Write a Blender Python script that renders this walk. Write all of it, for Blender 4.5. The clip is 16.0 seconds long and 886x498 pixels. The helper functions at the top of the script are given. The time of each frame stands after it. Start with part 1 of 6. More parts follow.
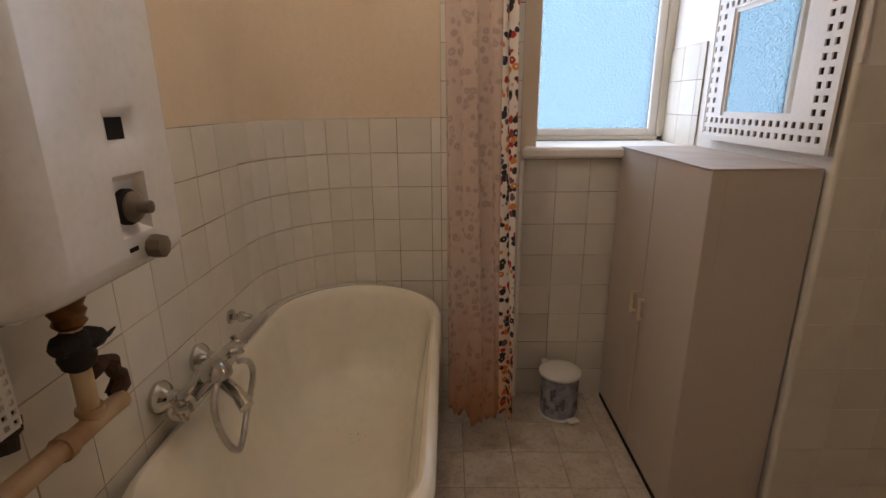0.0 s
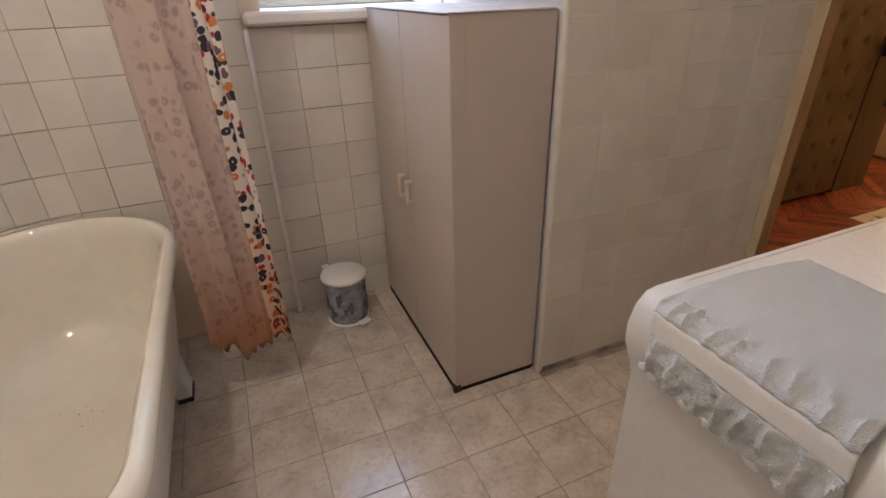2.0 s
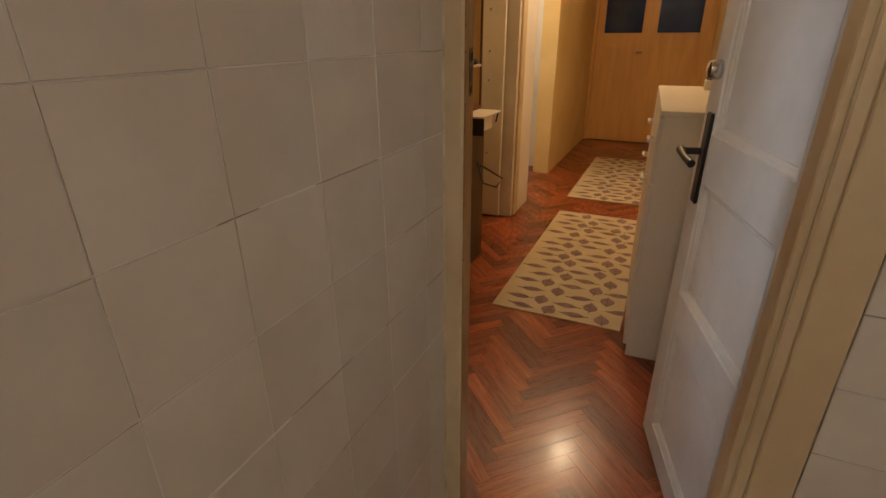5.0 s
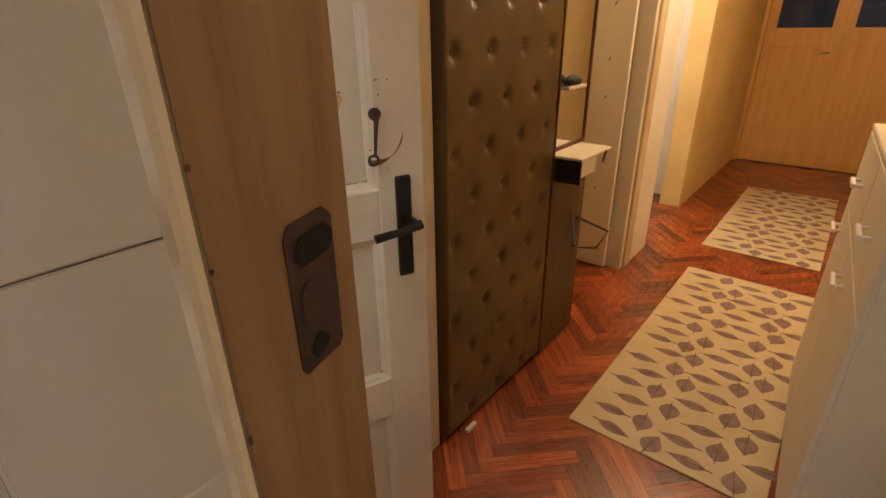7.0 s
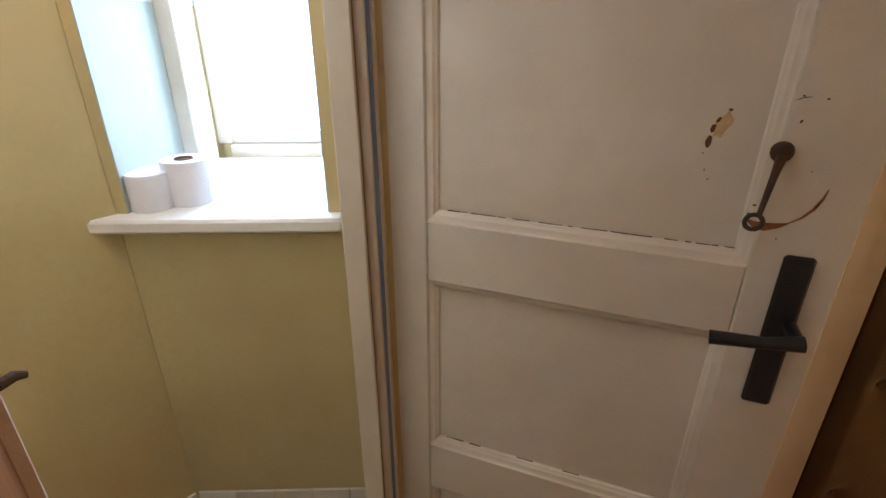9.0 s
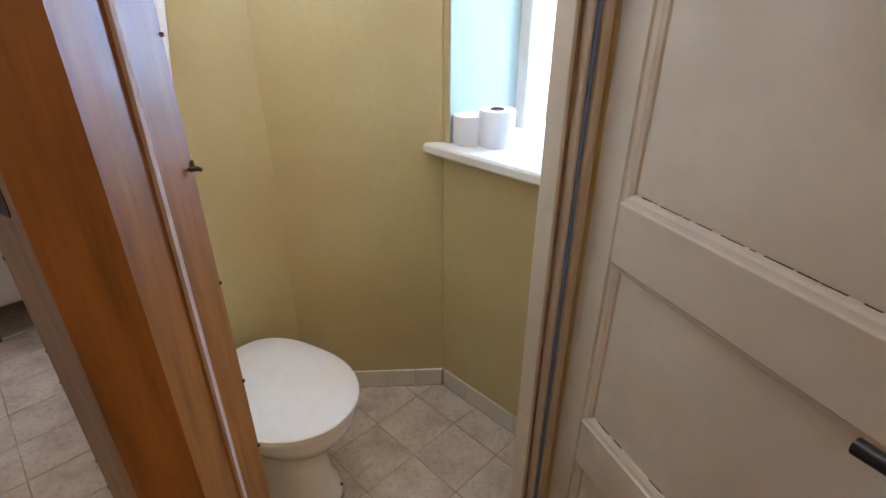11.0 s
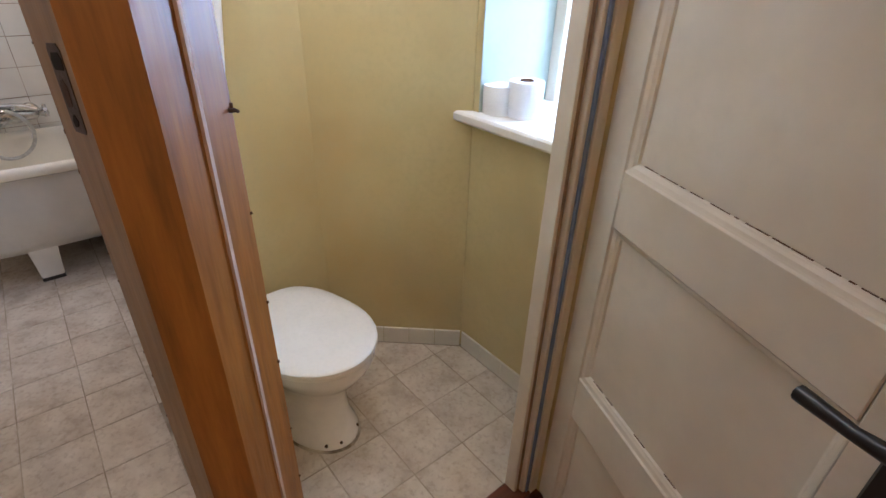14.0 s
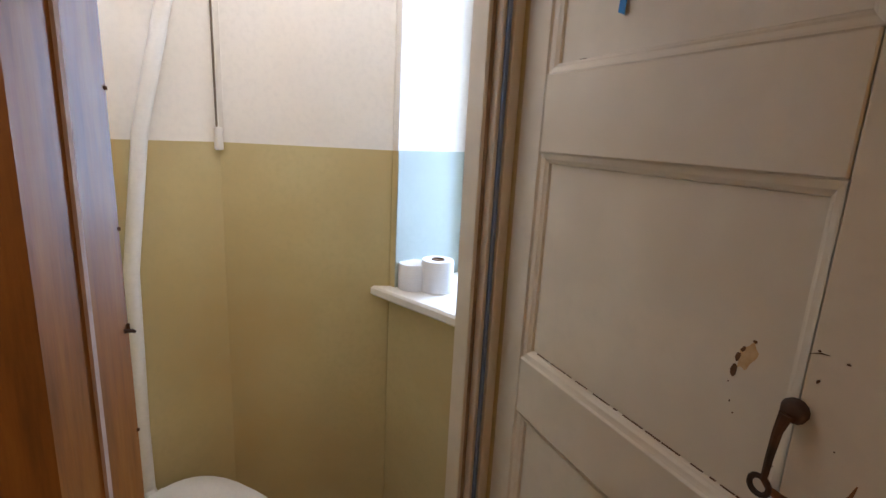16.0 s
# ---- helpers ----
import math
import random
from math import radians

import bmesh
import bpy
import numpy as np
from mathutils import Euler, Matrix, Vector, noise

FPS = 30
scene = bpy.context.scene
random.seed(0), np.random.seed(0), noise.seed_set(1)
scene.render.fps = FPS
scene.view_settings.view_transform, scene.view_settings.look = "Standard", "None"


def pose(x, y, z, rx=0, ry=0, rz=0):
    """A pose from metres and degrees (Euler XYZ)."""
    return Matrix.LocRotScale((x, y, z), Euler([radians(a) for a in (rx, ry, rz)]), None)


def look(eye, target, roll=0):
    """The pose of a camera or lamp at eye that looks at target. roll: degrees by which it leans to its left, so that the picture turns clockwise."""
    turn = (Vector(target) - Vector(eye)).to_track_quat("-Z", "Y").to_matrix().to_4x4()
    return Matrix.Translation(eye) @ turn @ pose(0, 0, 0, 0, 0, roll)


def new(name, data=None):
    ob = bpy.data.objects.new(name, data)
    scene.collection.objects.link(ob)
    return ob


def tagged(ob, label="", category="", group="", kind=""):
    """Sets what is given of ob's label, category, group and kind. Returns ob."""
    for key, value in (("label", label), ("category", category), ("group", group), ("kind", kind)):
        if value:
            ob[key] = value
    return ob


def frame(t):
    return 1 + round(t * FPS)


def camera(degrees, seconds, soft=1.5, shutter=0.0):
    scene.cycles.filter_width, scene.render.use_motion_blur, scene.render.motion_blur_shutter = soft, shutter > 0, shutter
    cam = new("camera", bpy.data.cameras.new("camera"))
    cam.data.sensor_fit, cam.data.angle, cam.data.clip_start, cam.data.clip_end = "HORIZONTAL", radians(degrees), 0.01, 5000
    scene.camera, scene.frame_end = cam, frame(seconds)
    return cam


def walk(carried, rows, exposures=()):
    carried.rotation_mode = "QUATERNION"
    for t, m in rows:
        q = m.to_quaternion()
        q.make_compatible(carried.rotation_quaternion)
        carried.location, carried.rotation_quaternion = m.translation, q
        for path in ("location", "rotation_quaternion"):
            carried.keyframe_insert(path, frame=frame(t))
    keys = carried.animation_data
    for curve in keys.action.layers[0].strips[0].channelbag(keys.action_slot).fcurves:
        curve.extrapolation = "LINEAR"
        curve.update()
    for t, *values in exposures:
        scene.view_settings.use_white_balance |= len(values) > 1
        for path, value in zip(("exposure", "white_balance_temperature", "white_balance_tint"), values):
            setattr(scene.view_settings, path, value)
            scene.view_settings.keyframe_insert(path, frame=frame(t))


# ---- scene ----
cam = camera(83.5, 16.0)
PATH = [
    (0, (-0.747, -1.422, 1.413), (-0.771, 0.496, 0.847), -0.4),
    (0.5, (-0.738, -1.42, 1.386), (-0.694, 0.451, 0.68), -0.6),
    (1, (-0.67, -1.367, 1.34), (-0.446, 0.439, 0.511), -0.8),
    (1.5, (-0.592, -1.321, 1.307), (-0.157, 0.409, 0.403), -1.4),
    (2, (-0.529, -1.215, 1.285), (0.141, 0.42, 0.348), -1.8),
    (2.5, (-0.476, -1.021, 1.29), (0.429, 0.503, 0.363), -1.1),
    (3, (-0.42, -0.83, 1.376), (0.745, 0.541, 0.502), -0.9),
    (3.5, (-0.253, -0.701, 1.383), (1.092, 0.55, 0.593), -2.8),
    (4, (-0.015, -0.572, 1.391), (1.532, 0.443, 0.632), -3.6),
    (4.2, (0.063, -0.535, 1.382), (1.675, 0.367, 0.615), -4.0),
    (6.3, (1.042, -0.273, 1.384), (2.717, 0.449, 0.563), 1.0),
    (6.5, (1.119, -0.244, 1.386), (2.759, 0.553, 0.563), 0.7),
    (7, (1.217, -0.268, 1.44), (2.624, 0.888, 0.614), -0.9),
    (7.5, (1.391, -0.308, 1.472), (2.462, 1.164, 0.643), -1.0),
    (8, (1.485, -0.228, 1.44), (2.253, 1.434, 0.634), -1.5),
    (8.5, (1.53, -0.184, 1.416), (1.951, 1.616, 0.651), -2.0),
    (9, (1.506, -0.103, 1.416), (1.555, 1.722, 0.599), 0.0),
    (9.5, (1.635, -0.093, 1.443), (1.125, 1.602, 0.511), -1.4),
    (9.7, (1.669, -0.099, 1.436), (0.99, 1.536, 0.507), -1.5),
    (11.8, (1.926, -0.071, 1.424), (0.595, 1.025, 0.411), 0.0),
    (12, (1.924, -0.074, 1.408), (0.614, 0.994, 0.34), -0.1),
    (12.5, (1.938, -0.083, 1.377), (0.689, 0.933, 0.19), 0.0),
    (13, (1.95, -0.099, 1.368), (0.721, 0.891, 0.139), 0.5),
    (13.5, (1.961, -0.103, 1.394), (0.699, 0.921, 0.229), 1.0),
    (14, (1.971, -0.103, 1.429), (0.646, 1.015, 0.433), 1.7),
    (14.5, (1.984, -0.107, 1.468), (0.608, 1.087, 0.643), 2.2),
    (15, (1.993, -0.107, 1.496), (0.579, 1.14, 0.829), 2.7),
    (15.5, (2.006, -0.105, 1.519), (0.584, 1.189, 0.967), 2.7),
    (16, (2.017, -0.076, 1.532), (0.702, 1.364, 1.086), 3.0),
]

# ---- camera exposure ----
EXPOSURES = [(0, -0.72, 6350, 13), (1, -0.3, 6500, 14), (2, 0.3, 5400, 11), (3, 0.0, 5500, 11), (3.5, -0.15, 5600, 10), (4, -0.42, 5800, 10), (6.5, 0.5, 5900, 10), (7, 0.55, 5700, 10), (8, 0.95, 5200, 10), (8.5, 0.6, 5300, 10), (9, 0.1, 5400, 10), (9.5, 0.08, 5050, 9), (12, 0.3, 4950, 9), (13, 0.38, 4900, 9), (14.5, 0.25, 5000, 10), (16, -0.3, 5350, 11)]
walk(cam, [(t, look(e, a, r)) for t, e, a, r in PATH], EXPOSURES)

# ---- world and lamps ----
world = bpy.data.worlds.new("world")
scene.world = world
world.use_nodes = True
sky = world.node_tree.nodes.new("ShaderNodeTexSky")
sky.sky_type, sky.sun_disc = "NISHITA", False
sky.sun_elevation, sky.sun_rotation = radians(40), radians(200)
world.node_tree.links.new(sky.outputs[0], world.node_tree.nodes["Background"].inputs[0])
world.node_tree.nodes["Background"].inputs[1].default_value = 0.1


def lamp(name, kind, m, power, color, **kw):
    data = bpy.data.lights.new(name, kind)
    data.energy, data.color = power, color
    if kind == "AREA":
        data.shape, data.size, data.size_y = "RECTANGLE", kw["size"], kw["size_y"]
    else:
        data.shadow_soft_size = kw["radius"]
    ob = new(name, data)
    ob.matrix_world = m
    return ob


sun = bpy.data.lights.new("sun", "SUN")
sun.energy, sun.angle, sun.color = 1.5, radians(10), (1.0, 0.96, 0.9)
sun_ob = new("sun", sun)
sun_ob.rotation_euler = (radians(50), 0, radians(20))

BATH_DAY = lamp("bath_window_daylight", "AREA", pose(-0.03, 1.215, 1.70, 90, 0, 180), 21.0, (0.76, 0.84, 1.0), size=0.60, size_y=0.86)
WC_DAY = lamp("toilet_window_daylight", "AREA", pose(1.02, 1.76, 1.60, 90, 0, 180), 18.0, (0.74, 0.84, 1.0), size=0.46, size_y=1.0)
BATH_LAMP = lamp("bath_ceiling_bulb", "POINT", pose(-0.90, -0.50, 2.42), 21.0, (1.0, 0.81, 0.62), radius=0.06)
HALL_LAMP = lamp("hall_bulb", "POINT", pose(4.2, 0.05, 2.38), 40.0, (1.0, 0.67, 0.36), radius=0.07)
WC_LAMP = lamp("toilet_bulb", "POINT", pose(1.02, 0.45, 2.44), 11.0, (1.0, 0.84, 0.70), radius=0.11)
ROOM_LAMP = lamp("side_room_bulb", "POINT", pose(5.0, 1.45, 2.1), 16.0, (1.0, 0.80, 0.55), radius=0.06)


# ---- materials ----
def srgb(r, g, b):
    return tuple(((c / 255) / 12.92 if c / 255 <= 0.04045 else ((c / 255 + 0.055) / 1.055) ** 2.4) for c in (r, g, b)) + (1.0,)


class Nodes:
    def __init__(self, name):
        self.mat = bpy.data.materials.new(name)
        self.mat.use_nodes = True
        self.tree = self.mat.node_tree
        self.bsdf = self.tree.nodes["Principled BSDF"]

    def node(self, kind, **kw):
        n = self.tree.nodes.new(kind)
        for k, v in kw.items():
            if isinstance(k, str) and k in n.inputs.keys():
                n.inputs[k].default_value = v
        return n

    def link(self, a, b):
        self.tree.links.new(a, b)

    def place(self, vary=False, scale=(1, 1, 1)):
        geo = self.tree.nodes.new("ShaderNodeNewGeometry")
        out = geo.outputs["Position"]
        if vary:
            info = self.tree.nodes.new("ShaderNodeObjectInfo")
            mul = self.tree.nodes.new("ShaderNodeMath")
            mul.operation = "MULTIPLY"
            mul.inputs[1].default_value = 37.0
            self.link(info.outputs["Random"], mul.inputs[0])
            add = self.tree.nodes.new("ShaderNodeVectorMath")
            self.link(out, add.inputs[0])
            self.link(mul.outputs[0], add.inputs[1])
            out = add.outputs[0]
        mp = self.tree.nodes.new("ShaderNodeMapping")
        mp.inputs["Scale"].default_value = scale
        self.link(out, mp.inputs[0])
        return mp.outputs[0]

    def noise(self, vec, scale, detail=4, rough=0.55):
        n = self.tree.nodes.new("ShaderNodeTexNoise")
        n.inputs["Scale"].default_value, n.inputs["Detail"].default_value, n.inputs["Roughness"].default_value = scale, detail, rough
        self.link(vec, n.inputs["Vector"])
        return n.outputs["Fac"]

    def ramp(self, fac, stops):
        r = self.tree.nodes.new("ShaderNodeValToRGB")
        while len(r.color_ramp.elements) < len(stops):
            r.color_ramp.elements.new(0.5)
        for e, (p, c) in zip(r.color_ramp.elements, stops):
            e.position, e.color = p, c
        self.link(fac, r.inputs[0])
        return r.outputs[0]

    def mix(self, fac, a, b, mode="MIX"):
        m = self.tree.nodes.new("ShaderNodeMix")
        m.data_type, m.blend_type = "RGBA", mode
        for sock, v in ((m.inputs[0], fac), (m.inputs[6], a), (m.inputs[7], b)):
            if hasattr(v, "is_output"):
                self.link(v, sock)
            else:
                sock.default_value = v
        return m.outputs[2]

    def bump(self, height, strength, distance=0.002):
        b = self.tree.nodes.new("ShaderNodeBump")
        b.inputs["Strength"].default_value, b.inputs["Distance"].default_value = strength, distance
        self.link(height, b.inputs["Height"])
        self.link(b.outputs[0], self.bsdf.inputs["Normal"])


def gray(v):
    return (v, v, v, 1)


def surface(name, a, b, big=2.0, fine=40.0, rough=0.5, bump=0.15, metal=0.0, vary=False, scale=(1, 1, 1), jitter=0.0, dist=0.002, coat=0.0, rough2=None):
    """Two tones in large soft patches, a fine grain, and relief."""
    n = Nodes(name)
    vec = n.place(vary, scale)
    large = n.noise(vec, big, 3)
    small = n.noise(vec, fine, 5)
    col = n.mix(n.ramp(large, [(0.35, gray(0)), (0.65, gray(1))]), a, b)
    dark = tuple(c * 0.86 for c in a[:3]) + (1,)
    col = n.mix(n.ramp(small, [(0.45, gray(0)), (0.8, gray(0.6))]), col, dark)
    if jitter:
        info = n.tree.nodes.new("ShaderNodeObjectInfo")
        col = n.mix(n.ramp(info.outputs["Random"], [(0, gray(0)), (1, gray(jitter))]), col, tuple(c * 0.55 for c in b[:3]) + (1,))
    n.link(col, n.bsdf.inputs["Base Color"])
    n.link(n.ramp(large, [(0.3, gray(rough)), (0.7, gray(rough2 if rough2 is not None else min(1, rough * 1.25)))]), n.bsdf.inputs["Roughness"])
    n.bsdf.inputs["Metallic"].default_value = metal
    n.bsdf.inputs["Coat Weight"].default_value = coat
    n.bump(small, bump, dist)
    return n.mat


WALL_TILE = surface("glazed_white_tile", srgb(226, 220, 208), srgb(214, 207, 194), 3, 14, 0.13, 0.10, vary=True, jitter=0.05, dist=0.003)
WALL_JOINT = surface("brown_stained_wall_joint", srgb(186, 172, 152), srgb(132, 114, 94), 7, 60, 0.9, 0.4)
GROUT = surface("aged_grout", srgb(196, 188, 174), srgb(120, 108, 92), 9, 60, 0.9, 0.4)
FLOOR_GROUT = surface("floor_grout", srgb(186, 174, 156), srgb(136, 120, 102), 9, 60, 0.9, 0.4)
PAINT_BEIGE = surface("beige_wall_paint", srgb(222, 204, 178), srgb(214, 194, 166), 1.4, 60, 0.7, 0.2)
PAINT_WHITE = surface("white_wall_paint", srgb(236, 232, 226), srgb(228, 222, 214), 1.4, 60, 0.7, 0.2)
PAINT_GREEN = surface("olive_oil_paint", srgb(200, 185, 136), srgb(190, 169, 118), 1.9, 50, 0.42, 0.25)
PAINT_BLUE = surface("pale_grey_reveal_paint", srgb(178, 188, 182), srgb(168, 178, 172), 2, 50, 0.5, 0.2)
PAINT_YELLOW = surface("warm_yellow_hall_paint", srgb(226, 202, 142), srgb(216, 188, 124), 1.5, 50, 0.7, 0.2)
PAINT_CREAM = surface("cream_gloss_door_paint", srgb(222, 214, 198), srgb(208, 198, 180), 3, 30, 0.38, 0.3, rough2=0.5)
PAINT_JAMB = surface("yellowed_jamb_paint", srgb(214, 196, 160), srgb(200, 178, 140), 4, 30, 0.4, 0.35)
CHIPPED = surface("bare_wood_chips", srgb(104, 72, 44), srgb(70, 46, 30), 40, 200, 0.8, 0.5)
CABINET = surface("off_white_laminate", srgb(200, 188, 176), srgb(194, 182, 170), 2, 160, 0.6, 0.08, scale=(1, 1, 0.3))
CABINET_TOP = surface("dusty_laminate_top", srgb(184, 170, 158), srgb(168, 154, 144), 6, 90, 0.4, 0.1)
ENAMEL = surface("cream_bath_enamel", srgb(236, 230, 214), srgb(228, 219, 200), 2.2, 20, 0.07, 0.03, coat=0.4)
ENAMEL_OUT = surface("white_enamel_outside", srgb(228, 226, 220), srgb(214, 210, 202), 3, 30, 0.3, 0.15)
PLASTIC_WHITE = surface("white_plastic", srgb(232, 228, 222), srgb(222, 218, 210), 3, 80, 0.32, 0.05)
APPLIANCE = surface("white_appliance_enamel", srgb(232, 230, 228), srgb(226, 224, 221), 2, 60, 0.22, 0.03)
CERAMIC = surface("white_sanitary_ceramic", srgb(232, 228, 224), srgb(224, 220, 214), 2, 30, 0.06, 0.02)
CHROME = surface("chrome", (0.64, 0.63, 0.61, 1), (0.50, 0.49, 0.47, 1), 20, 90, 0.12, 0.05, metal=1.0)
HOSE = surface("ribbed_steel_hose", (0.6, 0.58, 0.54, 1), (0.4, 0.38, 0.35, 1), 40, 300, 0.3, 0.6, metal=1.0)
BLACK = surface("black_bakelite", srgb(20, 20, 22), srgb(30, 29, 30), 8, 90, 0.3, 0.1)
# near-black for holes and cracks, and for the shade in the cabinet's gaps
DARK_HOLE_AND_SHADE = surface("dark_cavity_and_gap_shade", srgb(16, 13, 11), srgb(24, 19, 15), 8, 90, 0.9, 0.1)
RUSTY = surface("rusty_black_iron", srgb(52, 42, 36), srgb(84, 56, 38), 30, 120, 0.7, 0.8)
BLACK_IRON = surface("sooty_cast_iron", srgb(26, 24, 23), srgb(40, 34, 30), 30, 120, 0.6, 0.8)
KNOB_GREY = surface("grey_brown_plastic", srgb(112, 98, 82), srgb(94, 82, 68), 12, 90, 0.5, 0.2)
PIPE_CREAM = surface("cream_painted_pipe", srgb(210, 184, 148), srgb(176, 138, 98), 9, 50, 0.45, 0.5)
BRASS = surface("tarnished_brass", srgb(150, 108, 64), srgb(94, 62, 40), 20, 120, 0.4, 0.3, metal=0.8)
BOARD_BROWN = surface("dark_brown_board", srgb(88, 66, 36), srgb(74, 54, 28), 5, 90, 0.45, 0.2, scale=(4, 4, 0.6))
PADDED = surface("olive_brown_leatherette", srgb(96, 74, 38), srgb(78, 58, 28), 5, 130, 0.36, 0.5)
FAR_DOOR = surface("honey_varnished_door", srgb(222, 178, 104), srgb(208, 160, 86), 3, 30, 0.35, 0.15, scale=(4, 4, 0.5))
BLUE_GLASS = surface("blue_evening_glass", srgb(22, 50, 104), srgb(14, 34, 78), 3, 40, 0.1, 0.02)
BAND = surface("smooth_cotton_band", srgb(230, 229, 226), srgb(222, 220, 216), 6, 300, 0.85, 0.4)
TOWEL = surface("white_terry_towel", srgb(236, 237, 236), srgb(226, 227, 226), 4, 420, 0.95, 1.0, dist=0.006)
PAPER = surface("white_tissue_paper", srgb(236, 234, 234), srgb(228, 226, 228), 8, 180, 0.95, 0.4)
CARD = surface("brown_cardboard_core", srgb(130, 104, 82), srgb(110, 86, 66), 8, 90, 0.9, 0.3)
RUG_BASE = surface("cream_woven_rug", srgb(204, 186, 148), srgb(194, 175, 136), 5, 260, 0.95, 0.8)
RUG_LEAF = surface("taupe_woven_leaf", srgb(150, 124, 116), srgb(124, 102, 98), 26, 300, 0.95, 0.8)
RUG_VEIN = surface("dark_woven_vein", srgb(92, 70, 62), srgb(78, 58, 54), 26, 300, 0.95, 0.8)
BIN_BODY = surface("printed_grey_bin", srgb(176, 178, 186), srgb(112, 116, 130), 22, 60, 0.4, 0.1)
STRIP = surface("grey_foam_weatherstrip", srgb(196, 178, 164), srgb(180, 160, 146), 20, 200, 0.8, 0.4)
# shade of the jamb's unlit step faces, given as a brown colour
SHADE_BROWN = surface("brown_step_shade", srgb(164, 142, 118), srgb(132, 108, 86), 20, 120, 0.7, 0.3)
BLUE_STRIP = surface("blue_foam_strip", srgb(112, 132, 172), srgb(126, 140, 168), 20, 200, 0.8, 0.4)
CHEST_SIDE = surface("white_chest_laminate", srgb(222, 214, 196), srgb(214, 204, 184), 2, 90, 0.4, 0.08)
BARE = surface("bare_tan_wood", srgb(150, 100, 58), srgb(96, 62, 38), 60, 240, 0.8, 0.4)
MORTAR = surface("rough_edge_filler", srgb(214, 204, 188), srgb(176, 160, 140), 12, 40, 0.85, 0.8)


def floor_tile_material():
    n = Nodes("mottled_beige_floor_tile")
    vec = n.place(True)
    big = n.noise(vec, 9, 6, 0.6)
    fine = n.noise(vec, 55, 5)
    col = n.ramp(big, [(0.3, srgb(214, 204, 190)), (0.5, srgb(200, 188, 172)), (0.68, srgb(180, 166, 150))])
    col = n.mix(n.ramp(fine, [(0.5, gray(0)), (0.75, gray(0.5))]), col, srgb(150, 132, 116))
    n.link(col, n.bsdf.inputs["Base Color"])
    n.link(n.ramp(big, [(0.3, gray(0.11)), (0.7, gray(0.22))]), n.bsdf.inputs["Roughness"])
    n.bump(big, 0.08, 0.003)
    return n.mat


def wood_material(name, a, b, c, rough=0.3, jitter=0.4, along="Z", coat=0.0):
    n = Nodes(name)
    stretch = {"X": (1.2, 14, 14), "Y": (14, 1.2, 14), "Z": (14, 14, 1.2), "O": (1.0, 16, 4)}[along]
    if along == "O":
        tc = n.tree.nodes.new("ShaderNodeTexCoord")
        info = n.tree.nodes.new("ShaderNodeObjectInfo")
        geo = n.tree.nodes.new("ShaderNodeNewGeometry")
        s = n.tree.nodes.new("ShaderNodeMath")
        s.operation = "ADD"
        n.link(info.outputs["Random"], s.inputs[0])
        n.link(geo.outputs["Random Per Island"], s.inputs[1])
        mul = n.tree.nodes.new("ShaderNodeMath")
        mul.operation = "MULTIPLY"
        mul.inputs[1].default_value = 53
        n.link(s.outputs[0], mul.inputs[0])
        add = n.tree.nodes.new("ShaderNodeVectorMath")
        n.link(tc.outputs["Object"], add.inputs[0])
        n.link(mul.outputs[0], add.inputs[1])
        mp = n.tree.nodes.new("ShaderNodeMapping")
        mp.inputs["Scale"].default_value = stretch
        n.link(add.outputs[0], mp.inputs[0])
        vec, rnd = mp.outputs[0], s.outputs[0]
    else:
        vec = n.place(False, stretch)
        info = n.tree.nodes.new("ShaderNodeObjectInfo")
        rnd = info.outputs["Random"]
    grain = n.noise(vec, 3.0, 7, 0.65)
    fine = n.noise(vec, 14, 4)
    col = n.ramp(grain, [(0.25, a), (0.5, b), (0.75, c)])
    wrap = n.tree.nodes.new("ShaderNodeMath")
    wrap.operation = "FRACT"
    n.link(rnd, wrap.inputs[0])
    col = n.mix(n.ramp(wrap.outputs[0], [(0, gray(0)), (1, gray(jitter))]), col, tuple(v * 0.5 for v in a[:3]) + (1,))
    n.link(col, n.bsdf.inputs["Base Color"])
    n.bsdf.inputs["Coat Weight"].default_value = coat
    n.bsdf.inputs["Coat Roughness"].default_value = 0.15
    n.link(n.ramp(fine, [(0.3, gray(rough)), (0.7, gray(rough + 0.12))]), n.bsdf.inputs["Roughness"])
    n.bump(fine, 0.15, 0.001)
    return n.mat


FLOOR_TILE = floor_tile_material()
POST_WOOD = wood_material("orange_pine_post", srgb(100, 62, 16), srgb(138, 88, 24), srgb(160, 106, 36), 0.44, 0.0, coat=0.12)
# the same orange pine, with the side's sheen put into a tan colour
POST_SIDE_LIT = wood_material("pine_side_sheen_tone", srgb(120, 88, 46), srgb(150, 114, 66), srgb(166, 130, 82), 0.42, 0.0, coat=0.15)
PARQUET = wood_material("reddish_oak_parquet", srgb(112, 48, 22), srgb(160, 78, 38), srgb(196, 116, 64), 0.24, 0.9, "O", coat=0.3)
THRESHOLD = wood_material("dark_threshold_wood", srgb(70, 36, 22), srgb(96, 50, 30), srgb(112, 62, 38), 0.35, 0.0, "Y")


def glass_material(name, tint):
    n = Nodes(name)
    n.bsdf.inputs["Base Color"].default_value = tint
    n.bsdf.inputs["Transmission Weight"].default_value = 1.0
    n.bsdf.inputs["Roughness"].default_value = 0.32
    v = n.tree.nodes.new("ShaderNodeTexVoronoi")
    v.inputs["Scale"].default_value = 95
    n.link(n.place(), v.inputs["Vector"])
    n.bump(v.outputs["Distance"], 0.9, 0.006)
    return n.mat


